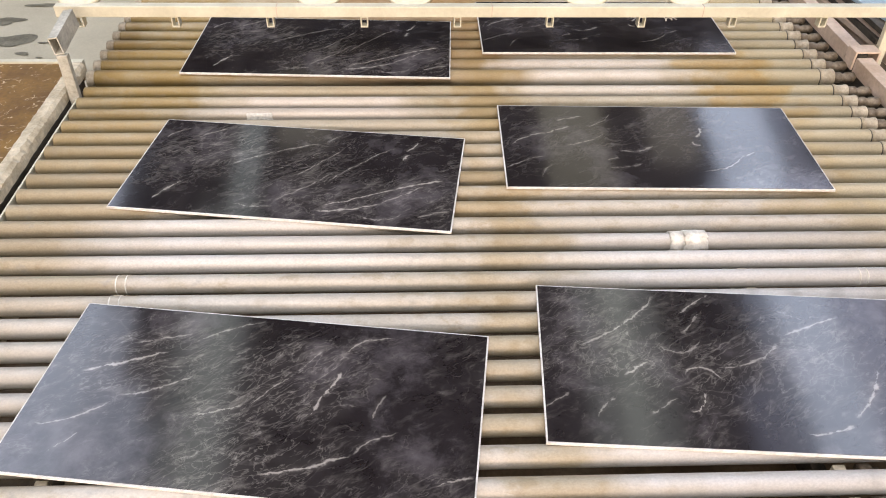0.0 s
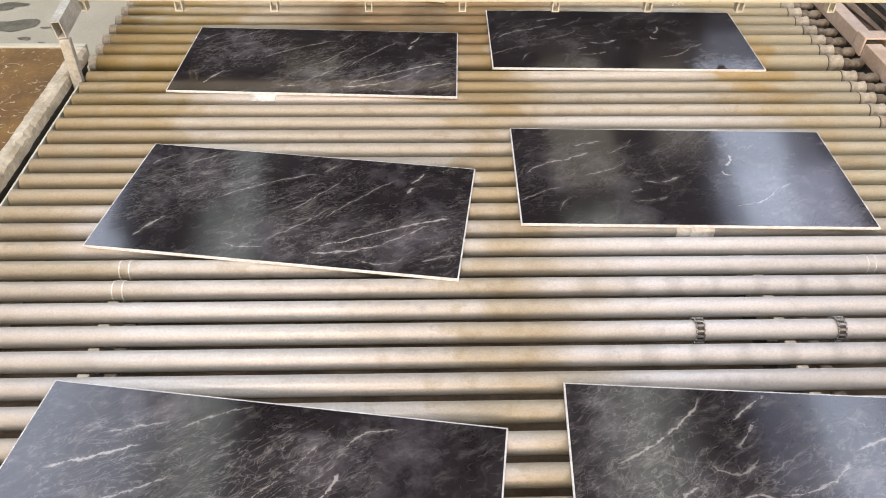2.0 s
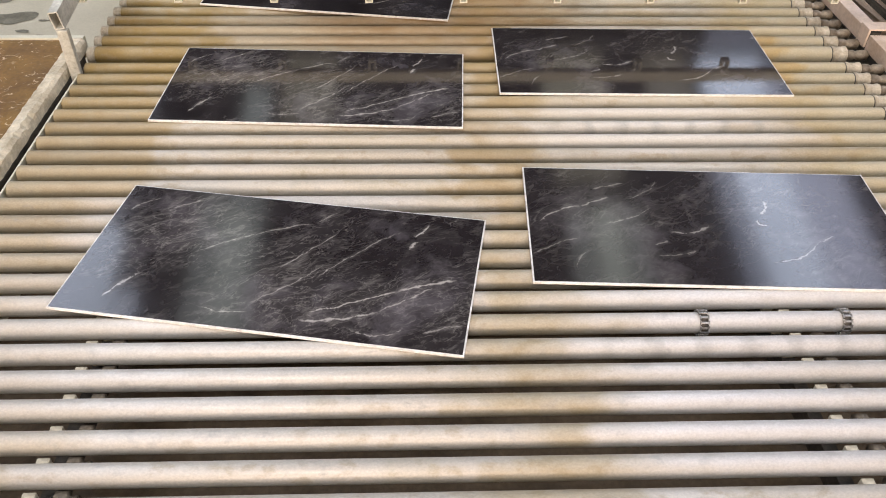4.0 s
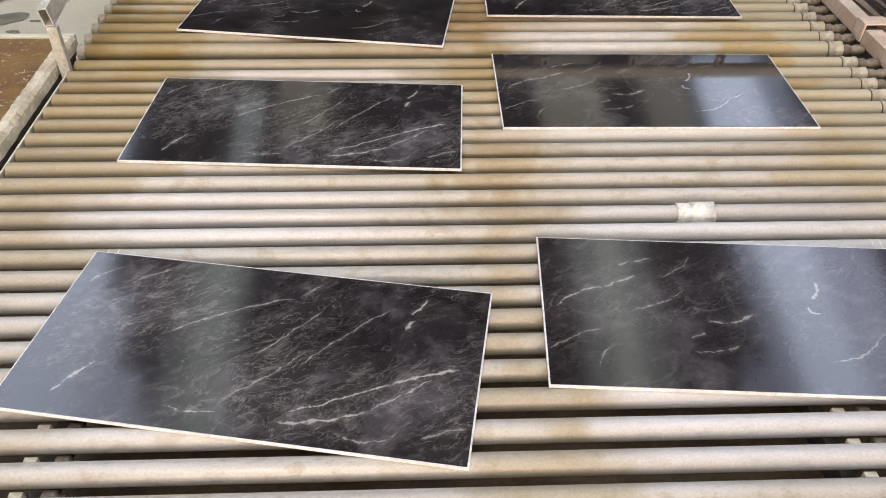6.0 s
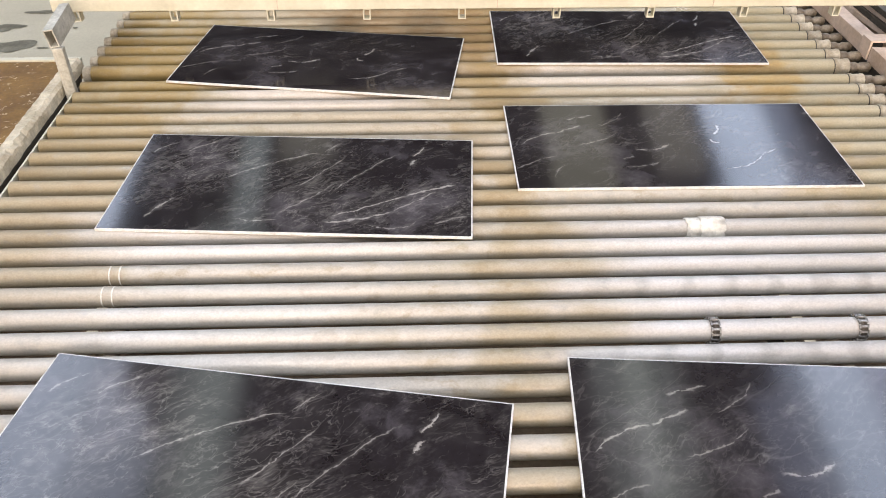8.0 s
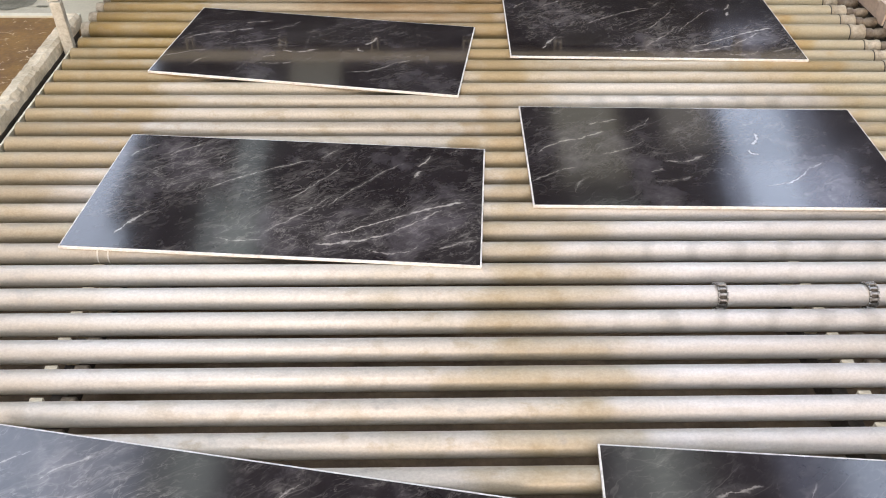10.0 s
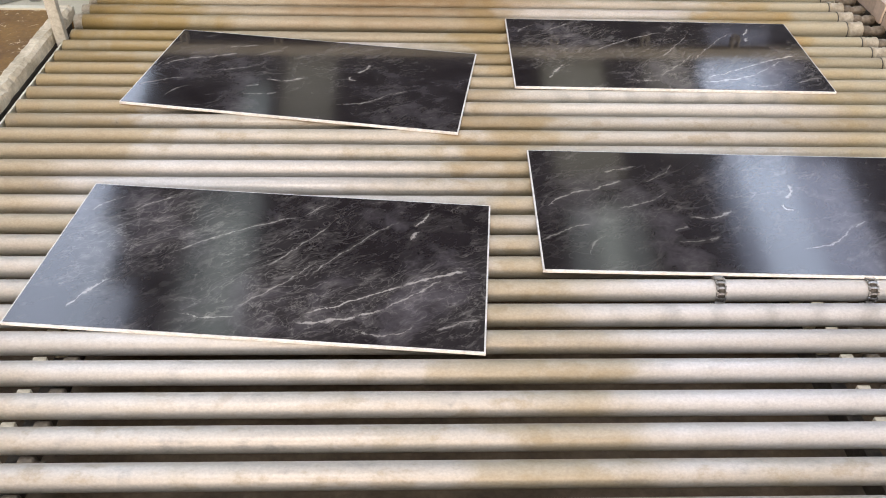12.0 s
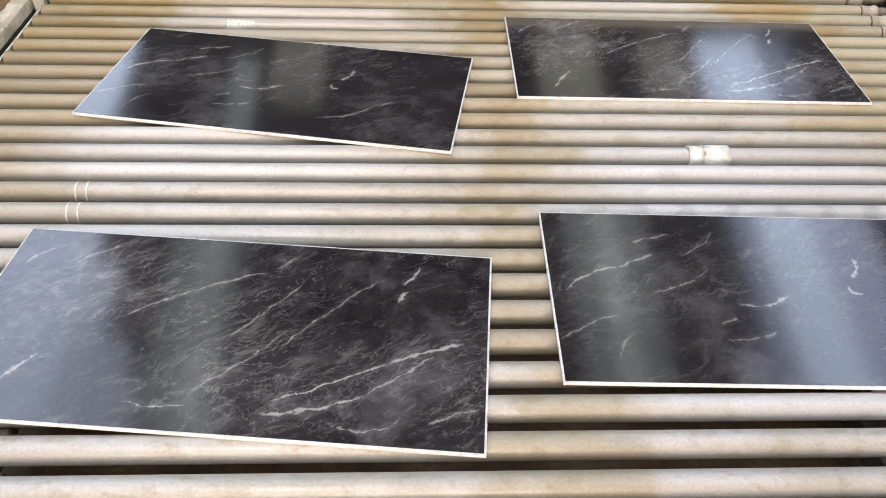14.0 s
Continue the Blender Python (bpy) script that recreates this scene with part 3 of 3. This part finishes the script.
def scratch(m, color, scale, width):
    """Lays thin broken pale scratches over a material."""
    nodes, links = m.node_tree.nodes, m.node_tree.links
    b = nodes["Principled BSDF"]
    old = b.inputs["Base Color"].links[0].from_socket
    co = nodes.new("ShaderNodeTexCoord")
    n = node(nodes, "ShaderNodeTexNoise", Scale=scale, Detail=1.5, Distortion=1.2)
    gate = node(nodes, "ShaderNodeTexNoise", Scale=scale * 1.6, Detail=2.0)
    for t in (n, gate):
        links.new(co.outputs["Object"], t.inputs["Vector"])
    line = calc(nodes, links, "SUBTRACT", 1.0, calc(nodes, links, "DIVIDE", calc(nodes, links, "ABSOLUTE", calc(nodes, links, "SUBTRACT", n.outputs[0], 0.5)), width), clamp=True)
    some = calc(nodes, links, "MULTIPLY", calc(nodes, links, "SUBTRACT", gate.outputs[0], 0.51), 9.0, clamp=True)
    links.new(mix(nodes, links, calc(nodes, links, "MULTIPLY", line, some), old, color), b.inputs["Base Color"])


scratch(RUST, (0.75, 0.60, 0.40), 15.0, 0.024)
STEEL = weathered("dull_rail_steel", (0.50, 0.37, 0.27), (0.68, 0.54, 0.43), 6, 0.6, 0.02, grain=0.15)
DARK = weathered("greasy_dark_steel", (0.05, 0.043, 0.036), (0.13, 0.11, 0.085), 12, 0.6, 0.3)
GREASE = weathered("dusty_coupling_steel", (0.10, 0.075, 0.05), (0.34, 0.28, 0.20), 14, 0.6, 0.2)
TAPE = weathered("white_tape", (0.74, 0.70, 0.61), (0.86, 0.83, 0.75), 20, 0.8, bump=0.4)
CHAIN = weathered("oily_chain_steel", (0.24, 0.23, 0.21), (0.66, 0.64, 0.60), 60, 0.4, 0.7)
SPILL = weathered("dark_wet_stain", (0.13, 0.115, 0.075), (0.26, 0.235, 0.17), 9, 0.45, bump=0.1)
GAP_BROWN = weathered("brown_drip_tray", (0.10, 0.066, 0.036), (0.21, 0.145, 0.085), 5, 0.7)
WALL = weathered("grey_hall_cladding", (0.16, 0.155, 0.15), (0.22, 0.21, 0.20), 1.0, 0.8)
ROOF = weathered("dark_roof_sheet", (0.05, 0.048, 0.046), (0.08, 0.077, 0.072), 1.0, 0.8)

# ---- the hall ----
bm = bmesh.new()
box(bm, -40, 40, -40, 60, -0.3, 0.0)
structure("ground", bm, CONCRETE, "damp grey concrete floor with dark wet patches", "floor")
for name, (x0, x1, y0, y1, z1) in {"wall_west": (-9.3, -9, -9, 16.3, 9.6), "wall_east": (9, 9.3, -9, 16.3, 9.6),
                                   "wall_north": (-9.3, 9.3, 16, 16.3, 4.9)}.items():
    bm = bmesh.new()
    box(bm, x0, x1, y0, y1, 0, z1)
    structure(name, bm, WALL, "grey clad wall of the factory hall", "wall")


bm = bmesh.new()
box(bm, -9.3, -6, -9.3, -9, 0, 9.6)
box(bm, 6, 9.3, -9.3, -9, 0, 9.6)
box(bm, -6, 6, -9.3, -9, 5.4, 9.6)
box(bm, -6, 6, -9.3, -9, 0, 0.2)
structure("wall_south", bm, WALL, "grey clad hall wall with a wide open gate", "wall")


def roof():
    """Sloping roof sheets around the openings."""
    bm = bmesh.new()
    xs = sorted({-9.4, 9.4, *(v for o in OPENINGS for v in o[:2])})
    ys = sorted({-9.4, 16.4, *(v for o in OPENINGS for v in o[2:4])})
    for x0, x1 in zip(xs, xs[1:]):
        for y0, y1 in zip(ys, ys[1:]):
            xm, ym = (x0 + x1) / 2, (y0 + y1) / 2
            if any(o[0] < xm < o[1] and o[2] < ym < o[3] for o in OPENINGS):
                continue
            vs = [bm.verts.new((x, y, roof_z(y) + dz)) for x in (x0, x1) for y in (y0, y1) for dz in (0.03, 0.13)]
            for f in ((0, 1, 3, 2), (4, 6, 7, 5), (0, 4, 5, 1), (2, 3, 7, 6), (0, 2, 6, 4), (1, 5, 7, 3)):
                bm.faces.new([vs[i] for i in f])
    return bm


structure("ceiling", roof(), ROOF, "dark sheet roof with long open skylight strips", "ceiling")

# ---- rollers ----
TUBE_X0, TUBE_X1 = -1.416, 1.865


def roller_meshes(r, capped=False):
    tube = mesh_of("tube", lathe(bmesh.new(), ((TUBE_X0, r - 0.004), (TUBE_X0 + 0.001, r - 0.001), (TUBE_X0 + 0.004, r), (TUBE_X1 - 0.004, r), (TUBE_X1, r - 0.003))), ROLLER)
    collar = mesh_of("collar", lathe(bmesh.new(), ((1.862, r - 0.003), (1.867, r + 0.002), (1.876, r + 0.002), (1.880, r - 0.001), (1.915, r - 0.001), (1.920, r + 0.002), (1.928, r + 0.001), (1.932, r - 0.006))), ROLLER_END)
    coupling = mesh_of("coupling", lathe(bmesh.new(), ((1.930, 0.020), (1.945, 0.024), (1.968, 0.024), (1.972, 0.018), (1.99, 0.018), (1.993, 0.023), (2.03, 0.023), (2.04, 0.012)), 20), GREASE)
    axle = mesh_of("axle", lathe(bmesh.new(), ((-1.428, 0.012), (-1.41, 0.012)), 12), GREASE)
    seal = mesh_of("seal_ring", lathe(bmesh.new(), ((1.857, r - 0.003), (1.8575, r + 0.0012), (1.8615, r + 0.0012), (1.862, r - 0.003)), 24), DARK)
    if not capped:
        return tube, collar, coupling, axle, seal
    cap = mesh_of("end_cap", lathe(bmesh.new(), ((-1.452, r - 0.008), (-1.450, r - 0.001), (-1.424, r + 0.0015), (-1.418, r + 0.0005), (-1.415, r - 0.004)), 24), ROLLER_END)
    return tube, collar, coupling, axle, seal, cap


rollers = []


def add_roller(y, r, meshes, speed):
    ob = new("roller")
    for mesh in meshes:
        part(mesh.name.split(".")[0], mesh, None, ob, "dusty cream wrapped end collar" if mesh.name.startswith("collar") else "")
    ob.location = (0, y, H - r)
    tagged(ob, "dusty pale steel conveyor roller, stained and worn bright", "roller", "conveyor rollers")
    rollers.append((ob, y, r, speed))
    return ob


near_meshes, big_meshes, far_meshes = roller_meshes(ROLL_R), roller_meshes(0.039, True), roller_meshes(0.0345, True)
near = [add_roller(3.102 - PITCH * k - (0.006 if k > 19 else 0.002 if k == 19 else 0), ROLL_R, near_meshes, 0.150 if k < 12 else 0.178) for k in range(52)]
add_roller(3.252, 0.039, big_meshes, 0.147)
far = [add_roller(3.252 + 0.1022 * k, 0.0345, far_meshes, 0.147) for k in range(1, 25)]


def band(parent, x0, x1, r, mat, name, label, ragged=0.0, arc=28):
    """A sleeve round a roller, or over arc of its 28 facets."""
    rnd = random.Random(int(x0 * 1000) + 7)
    bm = bmesh.new()
    n = 28
    rows = []
    for x, rr in ((x0, r - 0.004), (x0, r), (x1, r), (x1, r - 0.004)):
        rows.append([bm.verts.new((x + rnd.uniform(-ragged, ragged), (rr + rnd.uniform(0, ragged) * 0.4) * math.cos(2 * math.pi * i / n), rr * math.sin(2 * math.pi * i / n))) for i in range(n)])
    for a, b in zip(rows, rows[1:]):
        for i in range(arc):
            bm.faces.new((a[i], a[(i + 1) % n], b[(i + 1) % n], b[i])).smooth = True
    bmesh.ops.delete(bm, geom=[v for v in bm.verts if not v.link_faces], context="VERTS")
    bmesh.ops.recalc_face_normals(bm, faces=bm.faces)
    return part(name, bm, mat, parent, label)


band(near[11], 0.862, 0.912, ROLL_R + 0.0055, TAPE, "tape_wrap", "thick white tape wrap", 0.004)
band(near[11], 0.908, 0.985, ROLL_R + 0.0085, TAPE, "tape_wrap", "thick white tape wrap", 0.005)
band(near[2], -0.690, -0.585, ROLL_R + 0.0015, TAPE, "tape_wrap", "white paper tape scrap", 0.004, 14)
for k, xs in ((13, (-0.935, -0.905, 1.430, 1.455)), (14, (-0.93, -0.90))):
    for x in xs:
        band(near[k], x, x + 0.004, ROLL_R + 0.0009, TAPE, "painted_ring", "thin white painted ring")
for x in (0.81, 1.226):
    ring = band(near[16], x - 0.011, x + 0.011, ROLL_R + 0.003, DARK, "chain_band", "black greasy band under a roller chain")
    for i in range(14):
        a = 2 * math.pi * i / 14
        link = bmesh.new()
        for side in (-0.011, 0.008):
            box(link, side * 1.25, side * 1.25 + 0.004, -0.0062, 0.0062, 0.000, 0.0062, 0.001)
        box(link, -0.010, 0.010, -0.003, 0.003, 0.001, 0.0055, 0.001)
        ob = part("chain_link", link, CHAIN, ring)
        ob.matrix_basis = Matrix.Translation((x, 0, 0)) @ Matrix.Rotation(a, 4, "X") @ Matrix.Translation((0, 0, ROLL_R + 0.002))


# ---- tiles ----
def tile(glaze):
    ob = new("tile")
    w, d = TILE_W / 2, TILE_D / 2
    bm = box(bmesh.new(), -w, w, -d, d, 0, 0.0090, 0.0012)
    part("tile_body", bm, BISCUIT, ob, "white fired ceramic body and raw edges")
    bm = box(bmesh.new(), -w + 0.0045, w - 0.0045, -d + 0.0045, d - 0.0045, 0.0085, TILE_T, 0.0005)
    part("glazed_face", bm, glaze, ob, "glossy black marble-print glaze with pale veins")
    return tagged(ob, "large black marble-look porcelain tile with white edges, lying on rollers", "tile", "tiles on the conveyor")


PRINTS = {"L1": "C", "L2": "A", "L3": "A", "L4": "B", "R1": "D", "R2": "B", "R3": "B", "R4": "A"}
first = {key: tile(GLAZES[key]) for key in "CADB"}
TILES = {}
for key in TILE_ROWS:
    master = first[PRINTS[key]]
    TILES[key] = copy_thing(master, Matrix()) if master in TILES.values() else master


# ---- frame of the conveyor ----
def rough_board(x0, x1, y0, y1, z0, z1, seed):
    """A long board of crumbly insulation with chipped, uneven edges."""
    rnd = random.Random(seed)
    bm = bmesh.new()
    count = int((y1 - y0) / 0.022)
    rings = []
    for i in range(count + 1):
        y, chip = y0 + (y1 - y0) * i / count, 0.009 if rnd.random() < 0.2 else 0.003
        wob = lambda k: rnd.uniform(-k, k)
        rings.append([bm.verts.new(v) for v in (
            (x0, y, z0), (x0 + wob(0.002), y, z1 - 0.008 + wob(0.003)), (x0 + 0.008 + wob(0.003), y, z1 + wob(0.003)),
            (x1 - 0.012 - chip + wob(0.003), y, z1 + wob(0.003)), (x1 - chip * 0.4 + wob(0.002), y, z1 - 0.010 - chip + wob(0.003)),
            (x1 + wob(0.003), y, (z0 + z1) / 2), (x1 + wob(0.002), y, z0))])
    for a, b in zip(rings, rings[1:]):
        for i in range(7):
            bm.faces.new((a[i], a[(i + 1) % 7], b[(i + 1) % 7], b[i]))
    bm.faces.new(rings[0])
    bm.faces.new(rings[-1][::-1])
    bmesh.ops.recalc_face_normals(bm, faces=bm.faces)
    return bm


tagged(part("side_wall", rough_board(-1.529, -1.471, -2.2, 3.30, H - 0.036, H + 0.02, 11), BOARD), "rough dusty cream insulation-board side wall of the conveyor", "side wall")
# dark beam added below the board, where only a shaded gap shows
bm = box(bmesh.new(), -1.535, -1.495, -2.2, 3.30, H - 0.16, H - 0.037, 0.003)
tagged(part("frame_beam", bm, DARK), "dark steel beam added for the shaded gap under the insulation board", "beam")
bm = bmesh.new()
box(bm, -1.432, -1.424, -2.2, 3.03, H - 0.16, H - 0.016, 0.002)
tagged(part("bearing_rail", bm, CREAM), "pale dusty bearing rail carrying the roller ends", "rail")
bm = bmesh.new()
box(bm, -1.45, -1.43, 3.31, 6.0, H - 0.16, H - 0.05, 0.003)
tagged(part("bearing_rail", bm, STEEL), "dusty steel bearing rail of the upper conveyor section", "rail")


def drive_rail(x0, x1, y0, y1, z, label):
    """An angle-section cover over the roller drives: a top flange and an inner lip."""
    bm = bmesh.new()
    box(bm, x0, x1, y0, y1, z - 0.006, z, 0.002)
    box(bm, x0, x0 + 0.006, y0, y1, z - 0.07, z - 0.006, 0.001)
    ob = tagged(part("drive_cover", bm, STEEL), label, "rail")
    return ob


drive_rail(2.045, 2.11, 3.40, 6.0, H + 0.045, "brown dusty angle-steel cover beside the roller ends")
drive_rail(2.045, 2.12, -2.2, 3.30, H + 0.035, "pinkish brown angle-steel cover beside the roller ends")
bm = bmesh.new()
box(bm, 2.04, 2.16, 3.31, 3.39, H + 0.050, H + 0.058, 0.002)
box(bm, 2.04, 2.05, 3.31, 3.39, H - 0.03, H + 0.050, 0.001)
box(bm, 2.15, 2.16, 3.31, 3.39, H - 0.10, H + 0.050, 0.001)
tagged(part("joint_plate", bm, STEEL), "bent brown steel joint plate over two covers", "plate")
bm = bmesh.new()
box(bm, 2.05, 2.11, -2.2, 6.0, H - 0.20, H - 0.036, 0.004)
tagged(part("drive_beam", bm, DARK), "greasy dark steel drive beam holding the roller couplings", "beam")

# stacked dark boards beside the drive side
rnd = random.Random(5)
for i in range(6):
    bm = box(bmesh.new(), -0.32, 0.32, -1.0, 1.0, 0, 0.028, 0.003)
    ob = tagged(part("board", bm, DARK if i % 2 else STEEL), "dark dirty board in a stack beside the conveyor", "board", "stacked boards")
    ob.matrix_basis = pose(2.64 + rnd.uniform(-0.05, 0.05), 4.62 + rnd.uniform(-0.08, 0.08), H - 0.17 + 0.03 * i, 0, 0, rnd.uniform(-3, 3) + 3)
bm = box(bmesh.new(), 2.33, 2.95, 3.75, 5.5, 0.0, H - 0.172, 0.01)
tagged(part("trestle", bm, DARK), "dark steel trestle under a stack of boards", "trestle")
bm = box(bmesh.new(), -0.25, 0.25, -0.35, 0.35, 0, 0.02, 0.004)
BLUE = weathered("pale_blue_sheet", (0.30, 0.42, 0.50), (0.45, 0.56, 0.62), 6, 0.5)
ob = tagged(part("sheet", bm, BLUE), "pale blue plastic sheet on the board stack", "sheet")
ob.matrix_basis = pose(2.60, 4.02, H + 0.012, 0, 0, 12)

# the brown hardboard bin beside the side wall
bm = bmesh.new()
box(bm, -3.3, -1.60, 0.2, 3.565, H - 0.20, H - 0.12, 0.004)
tray = tagged(part("tray", bm, RUST), "scratched brown hardboard tray beside the conveyor", "tray")
part("tray_edge", box(bmesh.new(), -3.3, -1.60, 3.567, 3.60, H - 0.20, H - 0.112, 0.003), CREAM, tray, "pale chipped edge strip")
for x in (-3.2, -1.7):
    for y in (0.4, 3.45):
        part("leg", box(bmesh.new(), x, x + 0.05, y, y + 0.05, 0, H - 0.202, 0.003), DARK, tray)

# cross beam with short hollow brackets
BEAM_Y, BEAM_Z = 3.36, H + 0.203
beam = new("cross_beam")
beam.location = (0.25, BEAM_Y, BEAM_Z)
part("beam_body", box(bmesh.new(), -1.81, 1.98, 0.0, 0.045, 0.0, 0.050, 0.004), CREAM, beam)


def hollow(w, h, length, wall):
    """A hollow rectangular section along y."""
    bm = bmesh.new()
    box(bm, -w / 2, w / 2, 0, length, -h / 2, -h / 2 + wall)
    box(bm, -w / 2, w / 2, 0, length, h / 2 - wall, h / 2)
    box(bm, -w / 2, -w / 2 + wall, 0, length, -h / 2 + wall, h / 2 - wall)
    box(bm, w / 2 - wall, w / 2, 0, length, -h / 2 + wall, h / 2 - wall)
    return bm


bracket_mesh = mesh_of("bracket", hollow(0.033, 0.05, 0.040, 0.005), CREAM)
for i in range(-1, 8):
    ob = part("bracket", bracket_mesh, None, beam)
    ob.location = (-1.301 + 0.417 * i, 0.008, -0.0245)
for x in (-0.85, 0.1, 1.05):
    part("joint_strip", box(bmesh.new(), x, x + 0.003, -0.002, 0.047, 0.004, 0.052), STEEL, beam)
for x in (-1.72, -0.67, -0.26, 0.53, 1.0):
    bm = lathe(bmesh.new(), ((0.0, 0.10), (0.004, 0.118), (0.018, 0.12), (0.022, 0.11)), 40)
    ob = part("round_cover", bm, CREAM, beam, "shallow round cream cover")
    ob.matrix_basis = pose(0, 0, 0, 26, 0, 0) @ pose(x, 0.155, 0.0105, 0, -90, 0)
wire = bpy.data.curves.new("wire", "CURVE")
wire.dimensions, wire.bevel_depth = "3D", 0.0010
spline = wire.splines.new("POLY")
spline.points.add(23)
for i, p in enumerate(spline.points):
    a = i / 23
    p.co = (0.875 + 0.06 * a + 0.010 * math.sin(13 * a), 0.004 + 0.006 * math.cos(9 * a), 0.001 - 0.016 * abs(math.sin(7 * a)), 1)
wire.materials.append(TAPE)
part("wire", wire, None, beam, "thin curled pale wire")
tagged(beam, "cream painted steel cross beam with hollow brackets over the rollers", "beam")
post = new("beam_post")
post.location = (-1.440, 3.0546, 0)
part("shaft", box(bmesh.new(), -0.022, 0.022, -0.015, 0.015, 0, H + 0.178, 0.004), CHALK, post)
ob = part("hollow_arm", hollow(0.040, 0.075, 0.25, 0.005), CHALK, post, "short hollow rectangular arm with an open dark end")
ob.matrix_basis = pose(-0.010, -0.012, H + 0.218, 3, -7, 3)
tagged(post, "chalky grey painted steel post with a hollow arm under the beam", "post")
post = new("beam_post")
post.location = (2.19, BEAM_Y + 0.015, 0)
part("shaft", box(bmesh.new(), -0.02, 0.02, -0.015, 0.015, 0, BEAM_Z - 0.001, 0.004), CREAM, post)
tagged(post, "cream painted square steel post holding the cross beam", "post")

# under the rollers: longitudinal bars with support wheels, legs and a sheet added to darken the gaps
block = mesh_of("bearing_block", box(bmesh.new(), -0.016, 0.016, -0.009, 0.009, -0.090, 0.0, 0.003), BOARD)
wheel = mesh_of("support_wheel", lathe(bmesh.new(), ((-0.022, 0.010), (-0.018, 0.024), (0.010, 0.024), (0.014, 0.014), (0.034, 0.014)), 16), GREASE)
for x in (-0.925, 1.075):
    rail = tagged(part("under_rail", box(bmesh.new(), x - 0.02, x + 0.02, -2.2, 3.2, H - 0.20, H - 0.125, 0.003), DARK), "dark greasy rail under the rollers with pale bearing blocks", "rail")
    for k in range(52):
        y = 3.102 - PITCH * (k + 0.5) - (0.006 if k > 18 else 0)
        part("bearing_block", block, None, rail).location = (x, y, H - 0.036)
        part("support_wheel", wheel, None, rail).location = (x + 0.075, y, H - 0.062)
for x in (-1.49, 2.08):
    for y in (-2.0, 0.3, 2.9, 5.8):
        leg = part("conveyor_leg", box(bmesh.new(), x - 0.03, x + 0.03, y, y + 0.06, 0, H - 0.20 if x > 0 else H - 0.16, 0.004), DARK)
        tagged(leg, "dark square steel leg of the conveyor", "leg", "conveyor legs")


# brown sheet added so that the gaps between rollers read dark
bm = box(bmesh.new(), -1.38, 1.95, -2.2, 3.2, H - 0.32, H - 0.30, 0.003)
under_sheet = tagged(part("drip_tray", bm, GAP_BROWN), "dark brown sheet added under the rollers to darken the gaps", "tray")
for y in (-1.5, 0.8, 2.6):
    part("crossbar", box(bmesh.new(), -1.50, 2.09, y, y + 0.04, H - 0.37, H - 0.322, 0.003), DARK, under_sheet)


def puddle(x, y, rx, ry, seed):
    """A thin dark wet stain of uneven outline on the floor."""
    rnd = random.Random(seed)
    bm = bmesh.new()
    phases = [rnd.uniform(0, 6.28) for _ in range(5)]
    rim = []
    for i in range(40):
        a = 2 * math.pi * i / 40
        k = 1 + sum(0.22 / (j + 1) * math.sin((j + 2) * a + p) for j, p in enumerate(phases))
        rim.append(bm.verts.new((rx * k * math.cos(a), ry * k * math.sin(a), 0.004)))
    bm.faces.new(rim)
    ob = structure("floor_stain", bm, SPILL, "dark wet stain on the concrete floor", "stain")
    ob.location = (x, y, 0)


for x, y, rx, ry, seed in ((-2.72, 5.05, 0.17, 0.10, 1), (-2.86, 5.36, 0.13, 0.06, 2), (-2.66, 5.64, 0.12, 0.035, 3), (-2.47, 5.02, 0.03, 0.015, 4), (-2.55, 4.86, 0.05, 0.02, 5),
                            (-2.36, 5.35, 0.02, 0.01, 6), (-2.42, 4.80, 0.02, 0.012, 7), (-3.1, 5.0, 0.2, 0.13, 8)):
    puddle(x, y, rx, ry, seed)


# ---- motion ----
def motions():
    for key, rows in TILE_ROWS.items():
        walk(TILES[key], [(t, pose(x, y, H, 0, 0, turn)) for t, x, y, turn in rows])
    rnd = random.Random(3)
    for ob, y, r, speed in rollers:
        start, rate = rnd.uniform(0, 360), math.degrees(speed / r)
        walk(ob, [(t, pose(0, y, H - r, start + rate * t)) for t in (0.2 * i for i in range(71))])


motions()
